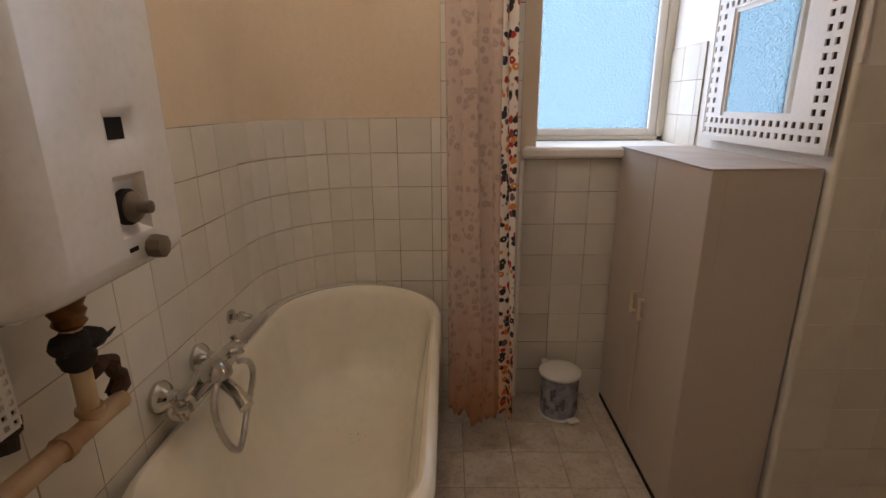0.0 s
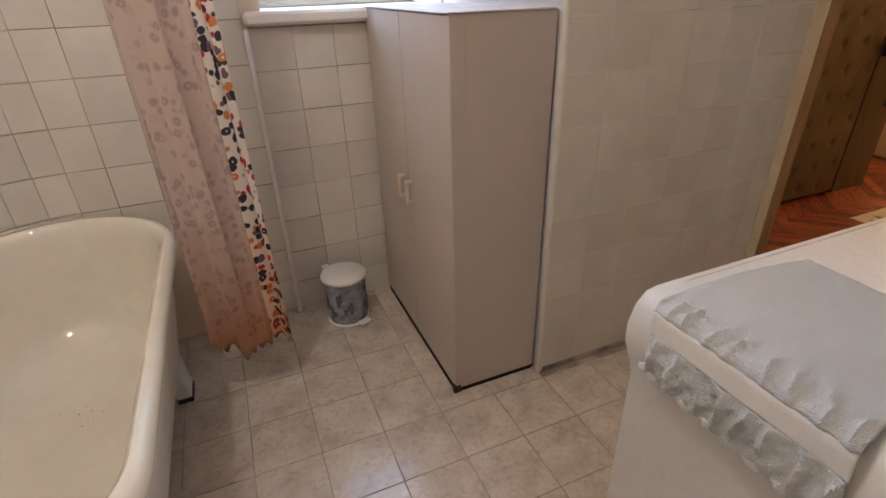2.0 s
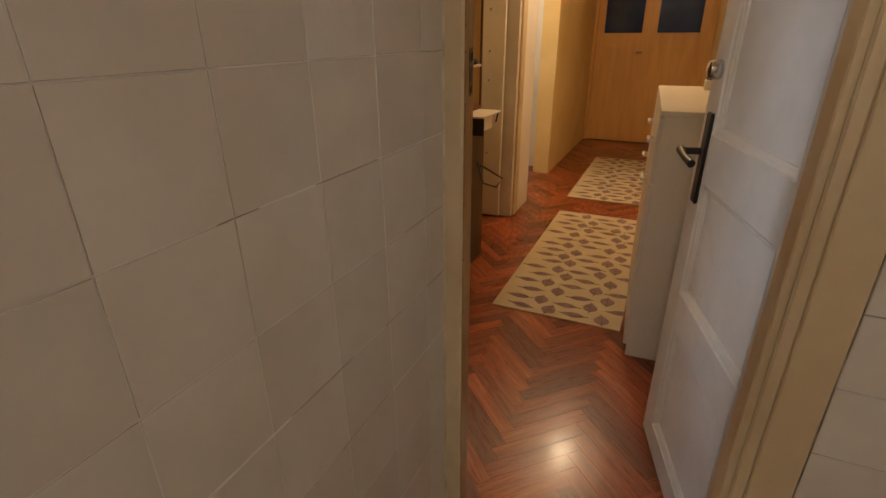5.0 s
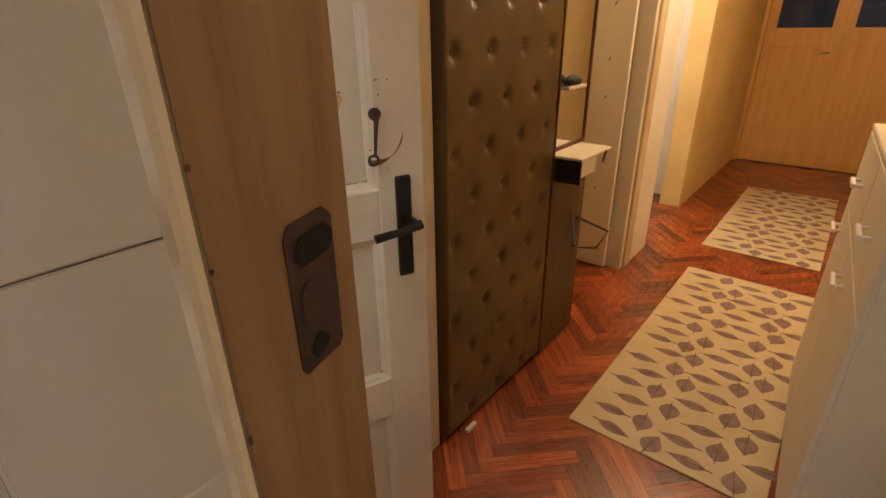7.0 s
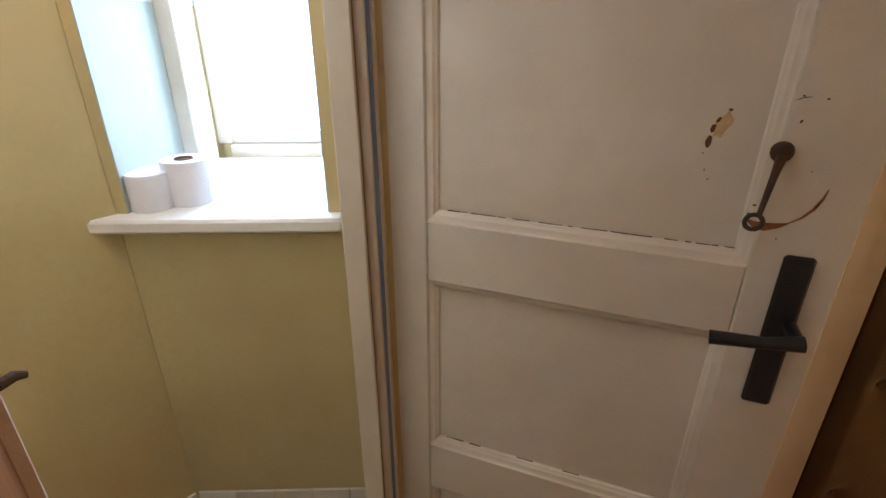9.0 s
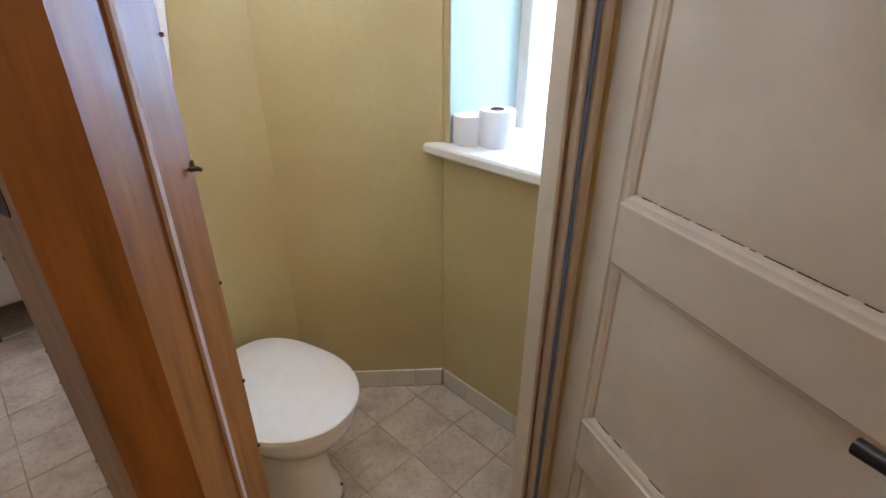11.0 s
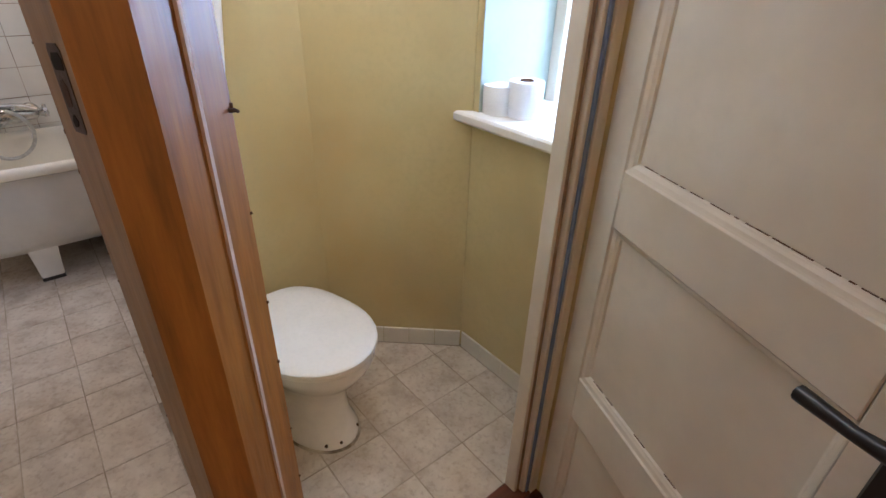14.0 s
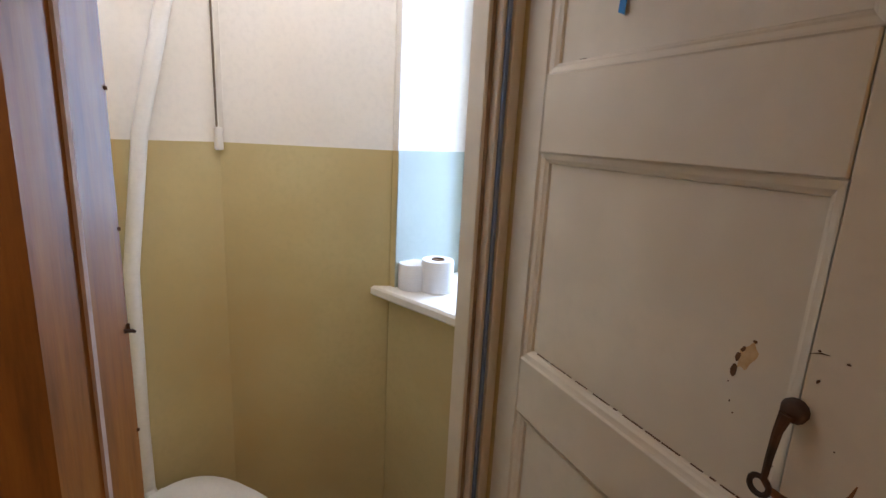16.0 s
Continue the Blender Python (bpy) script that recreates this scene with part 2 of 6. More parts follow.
def mirror_material():
    n = Nodes("silvered_mirror")
    n.bsdf.inputs["Base Color"].default_value = (0.86, 0.88, 0.88, 1)
    n.bsdf.inputs["Metallic"].default_value = 1.0
    n.bsdf.inputs["Roughness"].default_value = 0.02
    return n.mat


def curtain_material(name, dense):
    n = Nodes(name)
    tc = n.tree.nodes.new("ShaderNodeTexCoord")
    mp = n.tree.nodes.new("ShaderNodeMapping")
    n.link(tc.outputs["UV"], mp.inputs[0])
    vec = mp.outputs[0]
    warp = n.noise(vec, 26 if dense else 18, 2)
    w = n.tree.nodes.new("ShaderNodeVectorMath")
    w.operation = "SCALE"
    w.inputs["Scale"].default_value = 0.022
    comb = n.tree.nodes.new("ShaderNodeCombineXYZ")
    n.link(warp, comb.inputs[0])
    n.link(warp, comb.inputs[1])
    n.link(comb.outputs[0], w.inputs[0])
    add = n.tree.nodes.new("ShaderNodeVectorMath")
    n.link(vec, add.inputs[0])
    n.link(w.outputs[0], add.inputs[1])
    vo = n.tree.nodes.new("ShaderNodeTexVoronoi")
    vo.inputs["Scale"].default_value = 38 if dense else 34
    n.link(add.outputs[0], vo.inputs["Vector"])
    sep = n.tree.nodes.new("ShaderNodeSeparateColor")
    n.link(vo.outputs["Color"], sep.inputs[0])
    if dense:
        ink = n.ramp(sep.outputs[0], [(0.0, srgb(44, 38, 44)), (0.42, srgb(178, 40, 34)), (0.62, srgb(104, 84, 96)), (0.8, srgb(206, 128, 64))])
        ink_node = ink.node
        ink_node.color_ramp.interpolation = "CONSTANT"
        mask = n.ramp(vo.outputs["Distance"], [(0.44, gray(1)), (0.52, gray(0))])
        hole = n.ramp(vo.outputs["Distance"], [(0.10, gray(1)), (0.16, gray(0))])
        keep = n.ramp(sep.outputs[1], [(0.40, gray(0)), (0.44, gray(1))])
        base = srgb(232, 222, 210)
        col = n.mix(mask, base, ink)
        ringed = n.mix(hole, col, base)
        col = n.mix(keep, ringed, col)
    else:
        mask = n.ramp(vo.outputs["Distance"], [(0.10, gray(0.15)), (0.18, gray(0.55)), (0.34, gray(0.45)), (0.50, gray(0))])
        keep = n.ramp(sep.outputs[1], [(0.3, gray(0.25)), (0.5, gray(1))])
        mm = n.mix(1.0, mask, keep, "MULTIPLY")
        col = n.mix(mm, srgb(196, 176, 164), srgb(132, 110, 106))
    # the hem is stained orange by rust and damp
    sepz = n.tree.nodes.new("ShaderNodeSeparateXYZ")
    geo = n.tree.nodes.new("ShaderNodeNewGeometry")
    n.link(geo.outputs["Position"], sepz.inputs[0])
    nz = n.noise(n.place(), 7, 4)
    ma = n.tree.nodes.new("ShaderNodeMath")
    ma.operation = "MULTIPLY_ADD"
    ma.inputs[1].default_value = 0.35
    n.link(nz, ma.inputs[0])
    n.link(sepz.outputs[2], ma.inputs[2])
    stain = n.ramp(ma.outputs[0], [(0.44, gray(0.9)), (0.86, gray(0.0))])
    col = n.mix(stain, col, srgb(222, 168, 116), "MULTIPLY")
    n.link(col, n.bsdf.inputs["Base Color"])
    n.bsdf.inputs["Roughness"].default_value = 0.75
    n.bump(n.noise(n.place(), 240, 3), 0.2, 0.001)
    return n.mat


GLASS = glass_material("blue_grey_pebbled_glass", (0.085, 0.128, 0.148, 1))
CLEAR_FROST = glass_material("white_frosted_glass", (0.9, 0.95, 1, 1))
MIRROR = mirror_material()
CURTAIN = curtain_material("faded_shower_curtain", False)
CURTAIN_EDGE = curtain_material("patterned_curtain_border", True)


# ---- building helpers ----
def box(bm, x0, x1, y0, y1, z0, z1, bevel=0.0, seg=1):
    geom = bmesh.ops.create_cube(bm, size=1.0, matrix=Matrix.LocRotScale(((x0 + x1) / 2, (y0 + y1) / 2, (z0 + z1) / 2), None, (abs(x1 - x0), abs(y1 - y0), abs(z1 - z0))))
    if bevel:
        edges = {e for v in geom["verts"] for e in v.link_edges}
        bmesh.ops.bevel(bm, geom=list(edges), offset=bevel, segments=seg, affect="EDGES", profile=0.7)
    return bm


def boxes(*items, bevel=0.0):
    bm = bmesh.new()
    for it in items:
        box(bm, *it, bevel=bevel)
    return bm


def turned(bm, m):
    bmesh.ops.transform(bm, matrix=m, verts=bm.verts)
    return bm


def tube(bm, points, radius, seg=12, closed=False):
    """A round rod through the points; radius is one number or one a point."""
    pts = [Vector(p) for p in points]
    rad = radius if isinstance(radius, (list, tuple)) else [radius] * len(pts)
    rings, side = [], None
    for i, p in enumerate(pts):
        a = pts[(i - 1) % len(pts)] if closed else pts[max(i - 1, 0)]
        b = pts[(i + 1) % len(pts)] if closed else pts[min(i + 1, len(pts) - 1)]
        d = (b - a).normalized()
        if side is None:
            side = d.orthogonal().normalized()
        side = (side - d * side.dot(d)).normalized()
        other = d.cross(side)
        rings.append([bm.verts.new(p + (side * math.cos(t) + other * math.sin(t)) * rad[i]) for t in (2 * math.pi * k / seg for k in range(seg))])
    pairs = list(zip(rings, rings[1:])) + ([(rings[-1], rings[0])] if closed else [])
    for r, s in pairs:
        for k in range(seg):
            bm.faces.new((r[k], r[(k + 1) % seg], s[(k + 1) % seg], s[k]))
    if not closed:
        bm.faces.new(rings[0][::-1])
        bm.faces.new(rings[-1])
    return bm


def lathe(bm, profile, centre, axis="Z", seg=24):
    """Turns a profile of (radius, height) round an axis through centre."""
    rings = []
    for r, h in profile:
        ring = []
        for k in range(seg):
            t = 2 * math.pi * k / seg
            a, b = r * math.cos(t), r * math.sin(t)
            v = {"Z": (a, b, h), "X": (h, a, b), "Y": (b, h, a)}[axis]
            ring.append(bm.verts.new(Vector(centre) + Vector(v)))
        rings.append(ring)
    for r, s in zip(rings, rings[1:]):
        for k in range(seg):
            bm.faces.new((r[k], r[(k + 1) % seg], s[(k + 1) % seg], s[k]))
    bm.faces.new(rings[0][::-1])
    bm.faces.new(rings[-1])
    return bm


def loft(bm, rings, cap_start=True, cap_end=True):
    made = [[bm.verts.new(p) for p in ring] for ring in rings]
    n = len(made[0])
    for r, s in zip(made, made[1:]):
        for k in range(n):
            bm.faces.new((r[k], r[(k + 1) % n], s[(k + 1) % n], s[k]))
    if cap_start:
        bm.faces.new(made[0][::-1])
    if cap_end:
        bm.faces.new(made[-1])
    return bm


def prism(bm, outline, z0, z1):
    return loft(bm, [[(x, y, z0) for x, y in outline], [(x, y, z1) for x, y in outline]])


def thing(name, label, category, place=(0, 0, 0), group="", turn=0.0):
    ob = new(name)
    ob.empty_display_size = 0.1
    ob.matrix_world = pose(*place, 0, 0, turn)
    return tagged(ob, label, category, group)


def mesh_from(name, bm, material, smooth=False):
    bmesh.ops.recalc_face_normals(bm, faces=bm.faces)
    me = bpy.data.meshes.new(name)
    bm.to_mesh(me)
    bm.free()
    me.materials.append(material)
    if smooth:
        me.shade_smooth()
        me.set_sharp_from_angle(angle=radians(40))
    return me


def part(name, bm, material, parent, label="", smooth=False, kind=""):
    """One mesh under a thing; the bmesh is in world coordinates."""
    ob = new(name, mesh_from(name, bm, material, smooth))
    ob.parent = parent
    ob.matrix_parent_inverse = Matrix() if parent.parent else parent.matrix_basis.inverted()
    return tagged(ob, label, "", "", kind)


def piece(name, mesh, m, parent):
    ob = new(name, mesh)
    ob.parent = parent
    base = parent.matrix_basis
    ob.matrix_basis = base.inverted() @ m
    return ob


def structure(name, bm, material, label="", smooth=False):
    ob = new(name, mesh_from(name, bm, material, smooth))
    return tagged(ob, label, name.split("_")[0], "", "structure")


# ---- walls, floors, ceilings ----
H = 2.65
TILE = 0.148
ROW0 = 0.02
wall_west = structure("wall_west", boxes((-1.64, -1.508, -2.25, 1.25, 0, H)), PAINT_BEIGE, "beige painted bathroom wall with white tiles below")
wall_south = structure("wall_south", boxes((-1.508, 1.42, -2.25, -2.12, 0, H)), PAINT_BEIGE, "plain painted wall behind the washing machine")


def north_wall():
    bm = boxes((-1.508, -0.42, 0.773, 1.25, 0, H), (-0.42, 0.32, 0.793, 1.25, 0, 1.175), (-0.42, -0.365, 0.793, 1.25, 1.175, 2.18),
               (-0.42, 0.32, 0.793, 1.25, 2.18, H))
    cx, cy, r = -1.088, 0.353, 0.42
    arc = [(cx + r * math.cos(t), cy + r * math.sin(t)) for t in (radians(90 + 90 * k / 14) for k in range(15))]
    prism(bm, [(-1.508, 0.773)] + arc, 0, H)
    return bm


wall_north = structure("wall_north", north_wall(), PAINT_BEIGE, "beige painted wall with a rounded corner and the window opening")
wall_mirror = structure("wall_mirror", boxes((0.328, 0.385, 0.072, 1.25, 0, H)), PAINT_WHITE, "white painted wall between bathroom and toilet room")
wall_partition = structure("wall_partition", boxes((0.328, 1.306, -0.027, 0.072, 0, H)), PAINT_WHITE, "thin partition wall, tiled on the bathroom side")
wall_east = structure("wall_east", boxes((1.338, 1.42, -2.12, -0.765, 0, H), (1.33, 1.42, -0.765, 0.085, 2.06, H)), PAINT_BEIGE, "bathroom wall with the doorway to the hall")


def green_room(bm, z0, z1):
    box(bm, 0.385, 0.389, 0.076, 0.628, z0, z1)
    prism(bm, [(0.385, 0.628), (0.389, 0.623), (0.756, 1.031), (0.756, 1.6), (0.385, 1.6)], z0, z1)
    return bm


wall_toilet_west = structure("wall_toilet_west", green_room(bmesh.new(), 0, 1.475), PAINT_GREEN, "olive painted toilet room wall with a slanting corner")
wall_toilet_west_top = structure("wall_toilet_west_top", green_room(bmesh.new(), 1.475, H), PAINT_WHITE, "white upper wall of the toilet room")
wall_toilet_south = structure("wall_toilet_south", boxes((0.389, 1.290, 0.072, 0.076, 0, 1.475)), PAINT_GREEN, "olive painted lower wall")
WNX0, WNX1 = 0.782, 1.262
wall_toilet_north = structure("wall_toilet_north", boxes((0.756, 1.46, 1.035, 1.75, 0, 0.975), (WNX1, 1.46, 1.035, 1.75, 0.975, 1.475), (0.756, WNX0, 1.035, 1.75, 0.975, 1.475)), PAINT_GREEN, "olive painted wall under the small window")
wall_toilet_north_top = structure("wall_toilet_north_top", boxes((0.756, WNX0, 1.035, 1.75, 1.475, H), (WNX1, 1.46, 1.035, 1.75, 1.475, H), (WNX0, WNX1, 1.035, 1.75, 2.2, H)), PAINT_WHITE, "white upper wall round the window")
toilet_reveal = structure("trim_window_reveal", boxes((WNX0, WNX0 + 0.003, 1.036, 1.365, 1.008, 1.475), (WNX1 - 0.003, WNX1, 1.036, 1.365, 1.008, 1.475)), PAINT_BLUE, "pale painted window reveal")
wall_toilet_east = structure("wall_toilet_east", boxes((1.352, 1.46, 0.775, 1.035, 0, H), (1.352, 1.46, 0.085, 0.775, 2.06, H)), PAINT_GREEN, "wall beside the toilet door")
wall_hall_west = structure("wall_hall_west", boxes((1.42, 1.46, -1.0, -0.78, 0, H), (1.42, 1.46, -0.78, 0.9, 2.14, H)), PAINT_YELLOW, "yellow painted hall wall above the doors")
wall_hall_south = structure("wall_hall_south", boxes((1.42, 7.75, -1.0, -0.86, 0, H)), PAINT_YELLOW, "warm yellow hall wall")
wall_hall_north = structure("wall_hall_north", boxes((1.46, 2.05, 0.93, 1.03, 0, H), (2.05, 3.015, 0.70, 1.03, 0, H), (3.015, 3.30, 0.775, 1.03, 0, H), (3.30, 4.14, 1.0, 1.1, 0, H), (3.22, 3.30, 0.84, 1.1, 0, H), (4.14, 4.56, 0.66, 0.86, 0, H),
                                                       (4.56, 5.58, 0.66, 0.86, 2.1, H), (5.58, 7.75, 0.70, 0.86, 0, H)), PAINT_YELLOW, "yellow hall wall with a recess and a doorway")
wall_far = structure("wall_far", boxes((7.62, 7.75, -0.86, 0.70, 0, H)), PAINT_YELLOW, "end wall of the hall")
side_room = structure("wall_side_room", boxes((4.4, 5.8, 1.9, 2.0, 0, H), (4.3, 4.4, 0.86, 2.0, 0, H), (5.8, 5.9, 0.86, 2.0, 0, H)), PAINT_WHITE, "plain walls of the side room")
floor_bath = structure("floor_bathroom", boxes((-1.62, 1.345, -2.25, 1.6, -0.12, -0.0022)), FLOOR_GROUT, "tiled bathroom and toilet floor")
floor_hall = structure("floor_hall", boxes((1.375, 7.75, -1.0, 2.0, -0.14, -0.0012)), THRESHOLD, "subfloor under the parquet")
ceiling = structure("ceiling", boxes((-1.62, 7.75, -2.25, 2.0, H, H + 0.1)), PAINT_WHITE, "plain white ceiling")

# ---- windows ----
bath_window = thing("window_1", "white framed window with pebbled frosted glass above the sill", "window", (-0.02, 1.14, 1.24))
bath_window["kind"] = "structure"
fx0, fx1, fz0, fz1 = -0.345, 0.318, 1.228, 2.16
part("window_frame", boxes((fx0 - 0.02, fx0 + 0.012, 1.125, 1.2, fz0, fz1), (fx1 - 0.03, fx1 + 0.01, 1.125, 1.2, fz0, fz1), (fx0, fx1, 1.125, 1.2, fz0, fz0 + 0.02), (fx0, fx1, 1.125, 1.2, fz1 - 0.03, fz1 + 0.02), bevel=0.003), PAINT_CREAM, bath_window)
part("sash", boxes((fx0 + 0.012, fx0 + 0.046, 1.138, 1.18, fz0 + 0.02, fz1 - 0.03), (fx1 - 0.068, fx1 - 0.03, 1.138, 1.18, fz0 + 0.02, fz1 - 0.03), (fx0 + 0.046, fx1 - 0.068, 1.138, 1.18, fz0 + 0.02, fz0 + 0.056), (fx0 + 0.046, fx1 - 0.068, 1.138, 1.18, fz1 - 0.07, fz1 - 0.03), bevel=0.003), PAINT_WHITE, bath_window)
pane = part("pane", boxes((fx0 + 0.046, fx1 - 0.068, 1.158, 1.163, fz0 + 0.056, fz1 - 0.07)), GLASS, bath_window, "pebbled frosted glass")
pane.visible_shadow = False
part("window_sill", boxes((-0.428, 0.30, 0.735, 1.125, 1.178, 1.225), bevel=0.012), PAINT_WHITE, bath_window, "thick white painted sill with a bumpy edge", smooth=True)
toilet_window = thing("window_2", "small white framed window in a deep reveal", "window", (1.02, 1.66, 1.0))
toilet_window["kind"] = "structure"
part("window_frame", boxes((WNX0, WNX0 + 0.045, 1.365, 1.50, 1.0, 2.2), (WNX1 - 0.045, WNX1, 1.365, 1.50, 1.0, 2.2), (WNX0 + 0.045, WNX1 - 0.045, 1.60, 1.70, 1.0, 1.05), (WNX0, WNX1, 1.60, 1.70, 2.15, 2.2), bevel=0.004), PAINT_CREAM, toilet_window)
part("sash", boxes((WNX0 + 0.0, WNX0 + 0.05, 1.62, 1.68, 1.05, 2.15), (WNX1 - 0.05, WNX1, 1.62, 1.68, 1.05, 2.15), (WNX0 + 0.05, WNX1 - 0.05, 1.62, 1.68, 1.05, 1.095), (WNX0 + 0.05, WNX1 - 0.05, 1.62, 1.68, 2.1, 2.15), bevel=0.004), PAINT_WHITE, toilet_window)
pane2 = part("pane", boxes((WNX0 + 0.05, WNX1 - 0.05, 1.648, 1.653, 1.095, 2.1)), CLEAR_FROST, toilet_window, "frosted glass")
pane2.visible_shadow = False
part("window_sill", boxes((0.69, 1.30, 0.985, 1.60, 0.972, 1.008), bevel=0.008), PAINT_WHITE, toilet_window, "thick glossy white sill", smooth=True)

# ---- bathroom: bath ----
BX0, BX1, BY0, BY1 = -1.480, -0.778, -0.685, 0.765


def bath_outline(sx, sy, z, shift=0.0):
    """Egg-round at the far end, rounder corners at the near end."""
    cx, cy = (BX0 + BX1) / 2, (BY0 + BY1) / 2
    hx, hy = (BX1 - BX0) / 2, (BY1 - BY0) / 2
    pts = []
    for cornerx, cornery, r, a0 in ((1, 1, 0.335, 0), (-1, 1, 0.335, 90), (-1, -1, 0.20, 180), (1, -1, 0.20, 270)):
        for k in range(11):
            t = radians(a0 + 9 * k)
            x = cornerx * (hx - r) + r * math.cos(t)
            y = cornery * (hy - r) + r * math.sin(t)
            pts.append((cx + x * sx, cy + shift + y * sy, z))
    return pts


def make_bath():
    bath = thing("bathtub", "cream enamelled freestanding bathtub with a rolled rim, against tiled walls", "bathtub", ((BX0 + BX1) / 2, 0.04, 0))
    bm = bmesh.new()
    inner = [(0.30, 0.42, 0.185, -0.02), (0.46, 0.58, 0.195, -0.01), (0.60, 0.70, 0.22, 0.0), (0.69, 0.78, 0.27, 0.0), (0.76, 0.85, 0.37, 0.0), (0.83, 0.90, 0.50, 0.0), (0.865, 0.925, 0.565, 0), (0.885, 0.94, 0.59, 0), (0.92, 0.958, 0.602, 0), (0.96, 0.98, 0.600, 0), (0.99, 0.995, 0.588, 0), (1.0, 1.0, 0.572, 0), (0.99, 0.995, 0.556, 0), (0.955, 0.978, 0.55, 0)]
    loft(bm, [bath_outline(sx, sy, z, sh) for sx, sy, z, sh in inner], cap_end=False)
    part("basin", bm, ENAMEL, bath, "glossy cream enamel basin with rolled rim", smooth=True)
    bm = bmesh.new()
    outer = [(0.34, 0.46, 0.150, -0.01), (0.62, 0.74, 0.150, 0.0), (0.70, 0.80, 0.165, 0.0), (0.76, 0.845, 0.21, 0.0), (0.84, 0.90, 0.36, 0.0), (0.90, 0.945, 0.50, 0.0), (0.925, 0.96, 0.548, 0.0)]
    loft(bm, [bath_outline(sx, sy, z, sh) for sx, sy, z, sh in outer], cap_end=False)
    part("shell", bm, ENAMEL_OUT, bath, "white painted outer shell", smooth=True)
    for x, y, lean in ((-0.90, -0.26, 1), (-0.90, 0.40, 1), (-1.36, -0.26, -1), (-1.36, 0.40, -1)):
        bm = bmesh.new()
        loft(bm, [[(x + lean * lx + a * w, y + b * d, z) for a, b in ((-1, -1), (1, -1), (1, 1), (-1, 1))] for z, w, d, lx in ((0.018, 0.022, 0.044, 0.012), (0.030, 0.024, 0.048, 0.010), (0.12, 0.024, 0.056, 0.0), (0.165, 0.030, 0.062, -0.012), (0.205, 0.030, 0.062, -0.03))])
        bmesh.ops.bevel(bm, geom=bm.edges[:], offset=0.003, segments=1, affect="EDGES")
        foot = part("foot", bm, ENAMEL_OUT, bath, "broad white tapered iron foot")
        part("foot_pad", boxes((x + lean * 0.012 - 0.026, x + lean * 0.012 + 0.026, y - 0.048, y + 0.048, 0.0, 0.018), bevel=0.003), BLACK, foot, "black pad")
    bm = bmesh.new()
    speck = random.Random(3)
    for k in range(9):
        lathe(bm, [(speck.uniform(0.0012, 0.0028), 0.1856), (0.001, 0.1868)], (-1.13 + speck.uniform(-0.06, 0.06), 0.20 + speck.uniform(-0.05, 0.05), 0), seg=6)
    part("specks", bm, RUSTY, bath, "few dark specks on the bottom", kind="stuff")
    bm = bmesh.new()
    tube(bm, [(-1.100 + 0.003 * math.sin(k * 1.3), -0.676 + 0.0062 * k, 0.603 - 0.0009 * (k - 5) ** 2 * 0.6) for k in range(11)], 0.0013, 6)
    part("hair_crack", bm, DARK_HOLE_AND_SHADE, bath, "thin dark crack across the rim")
    knob = thing("overflow_knob", "small chrome knob on a round flange on the tiled wall", "tap", (-1.495, 0.13, 0.715))
    bm = lathe(bmesh.new(), [(0.026, 0.0), (0.026, 0.008), (0.013, 0.014), (0.012, 0.030)], (-1.500, 0.14, 0.712), "X")
    part("flange", bm, CHROME, knob, smooth=True)
    bm = lathe(bmesh.new(), [(0.013, 0.030), (0.019, 0.034), (0.020, 0.046), (0.012, 0.054), (0.010, 0.075)], (-1.500, 0.14, 0.712), "X")
    part("knob", bm, CHROME, knob, smooth=True)


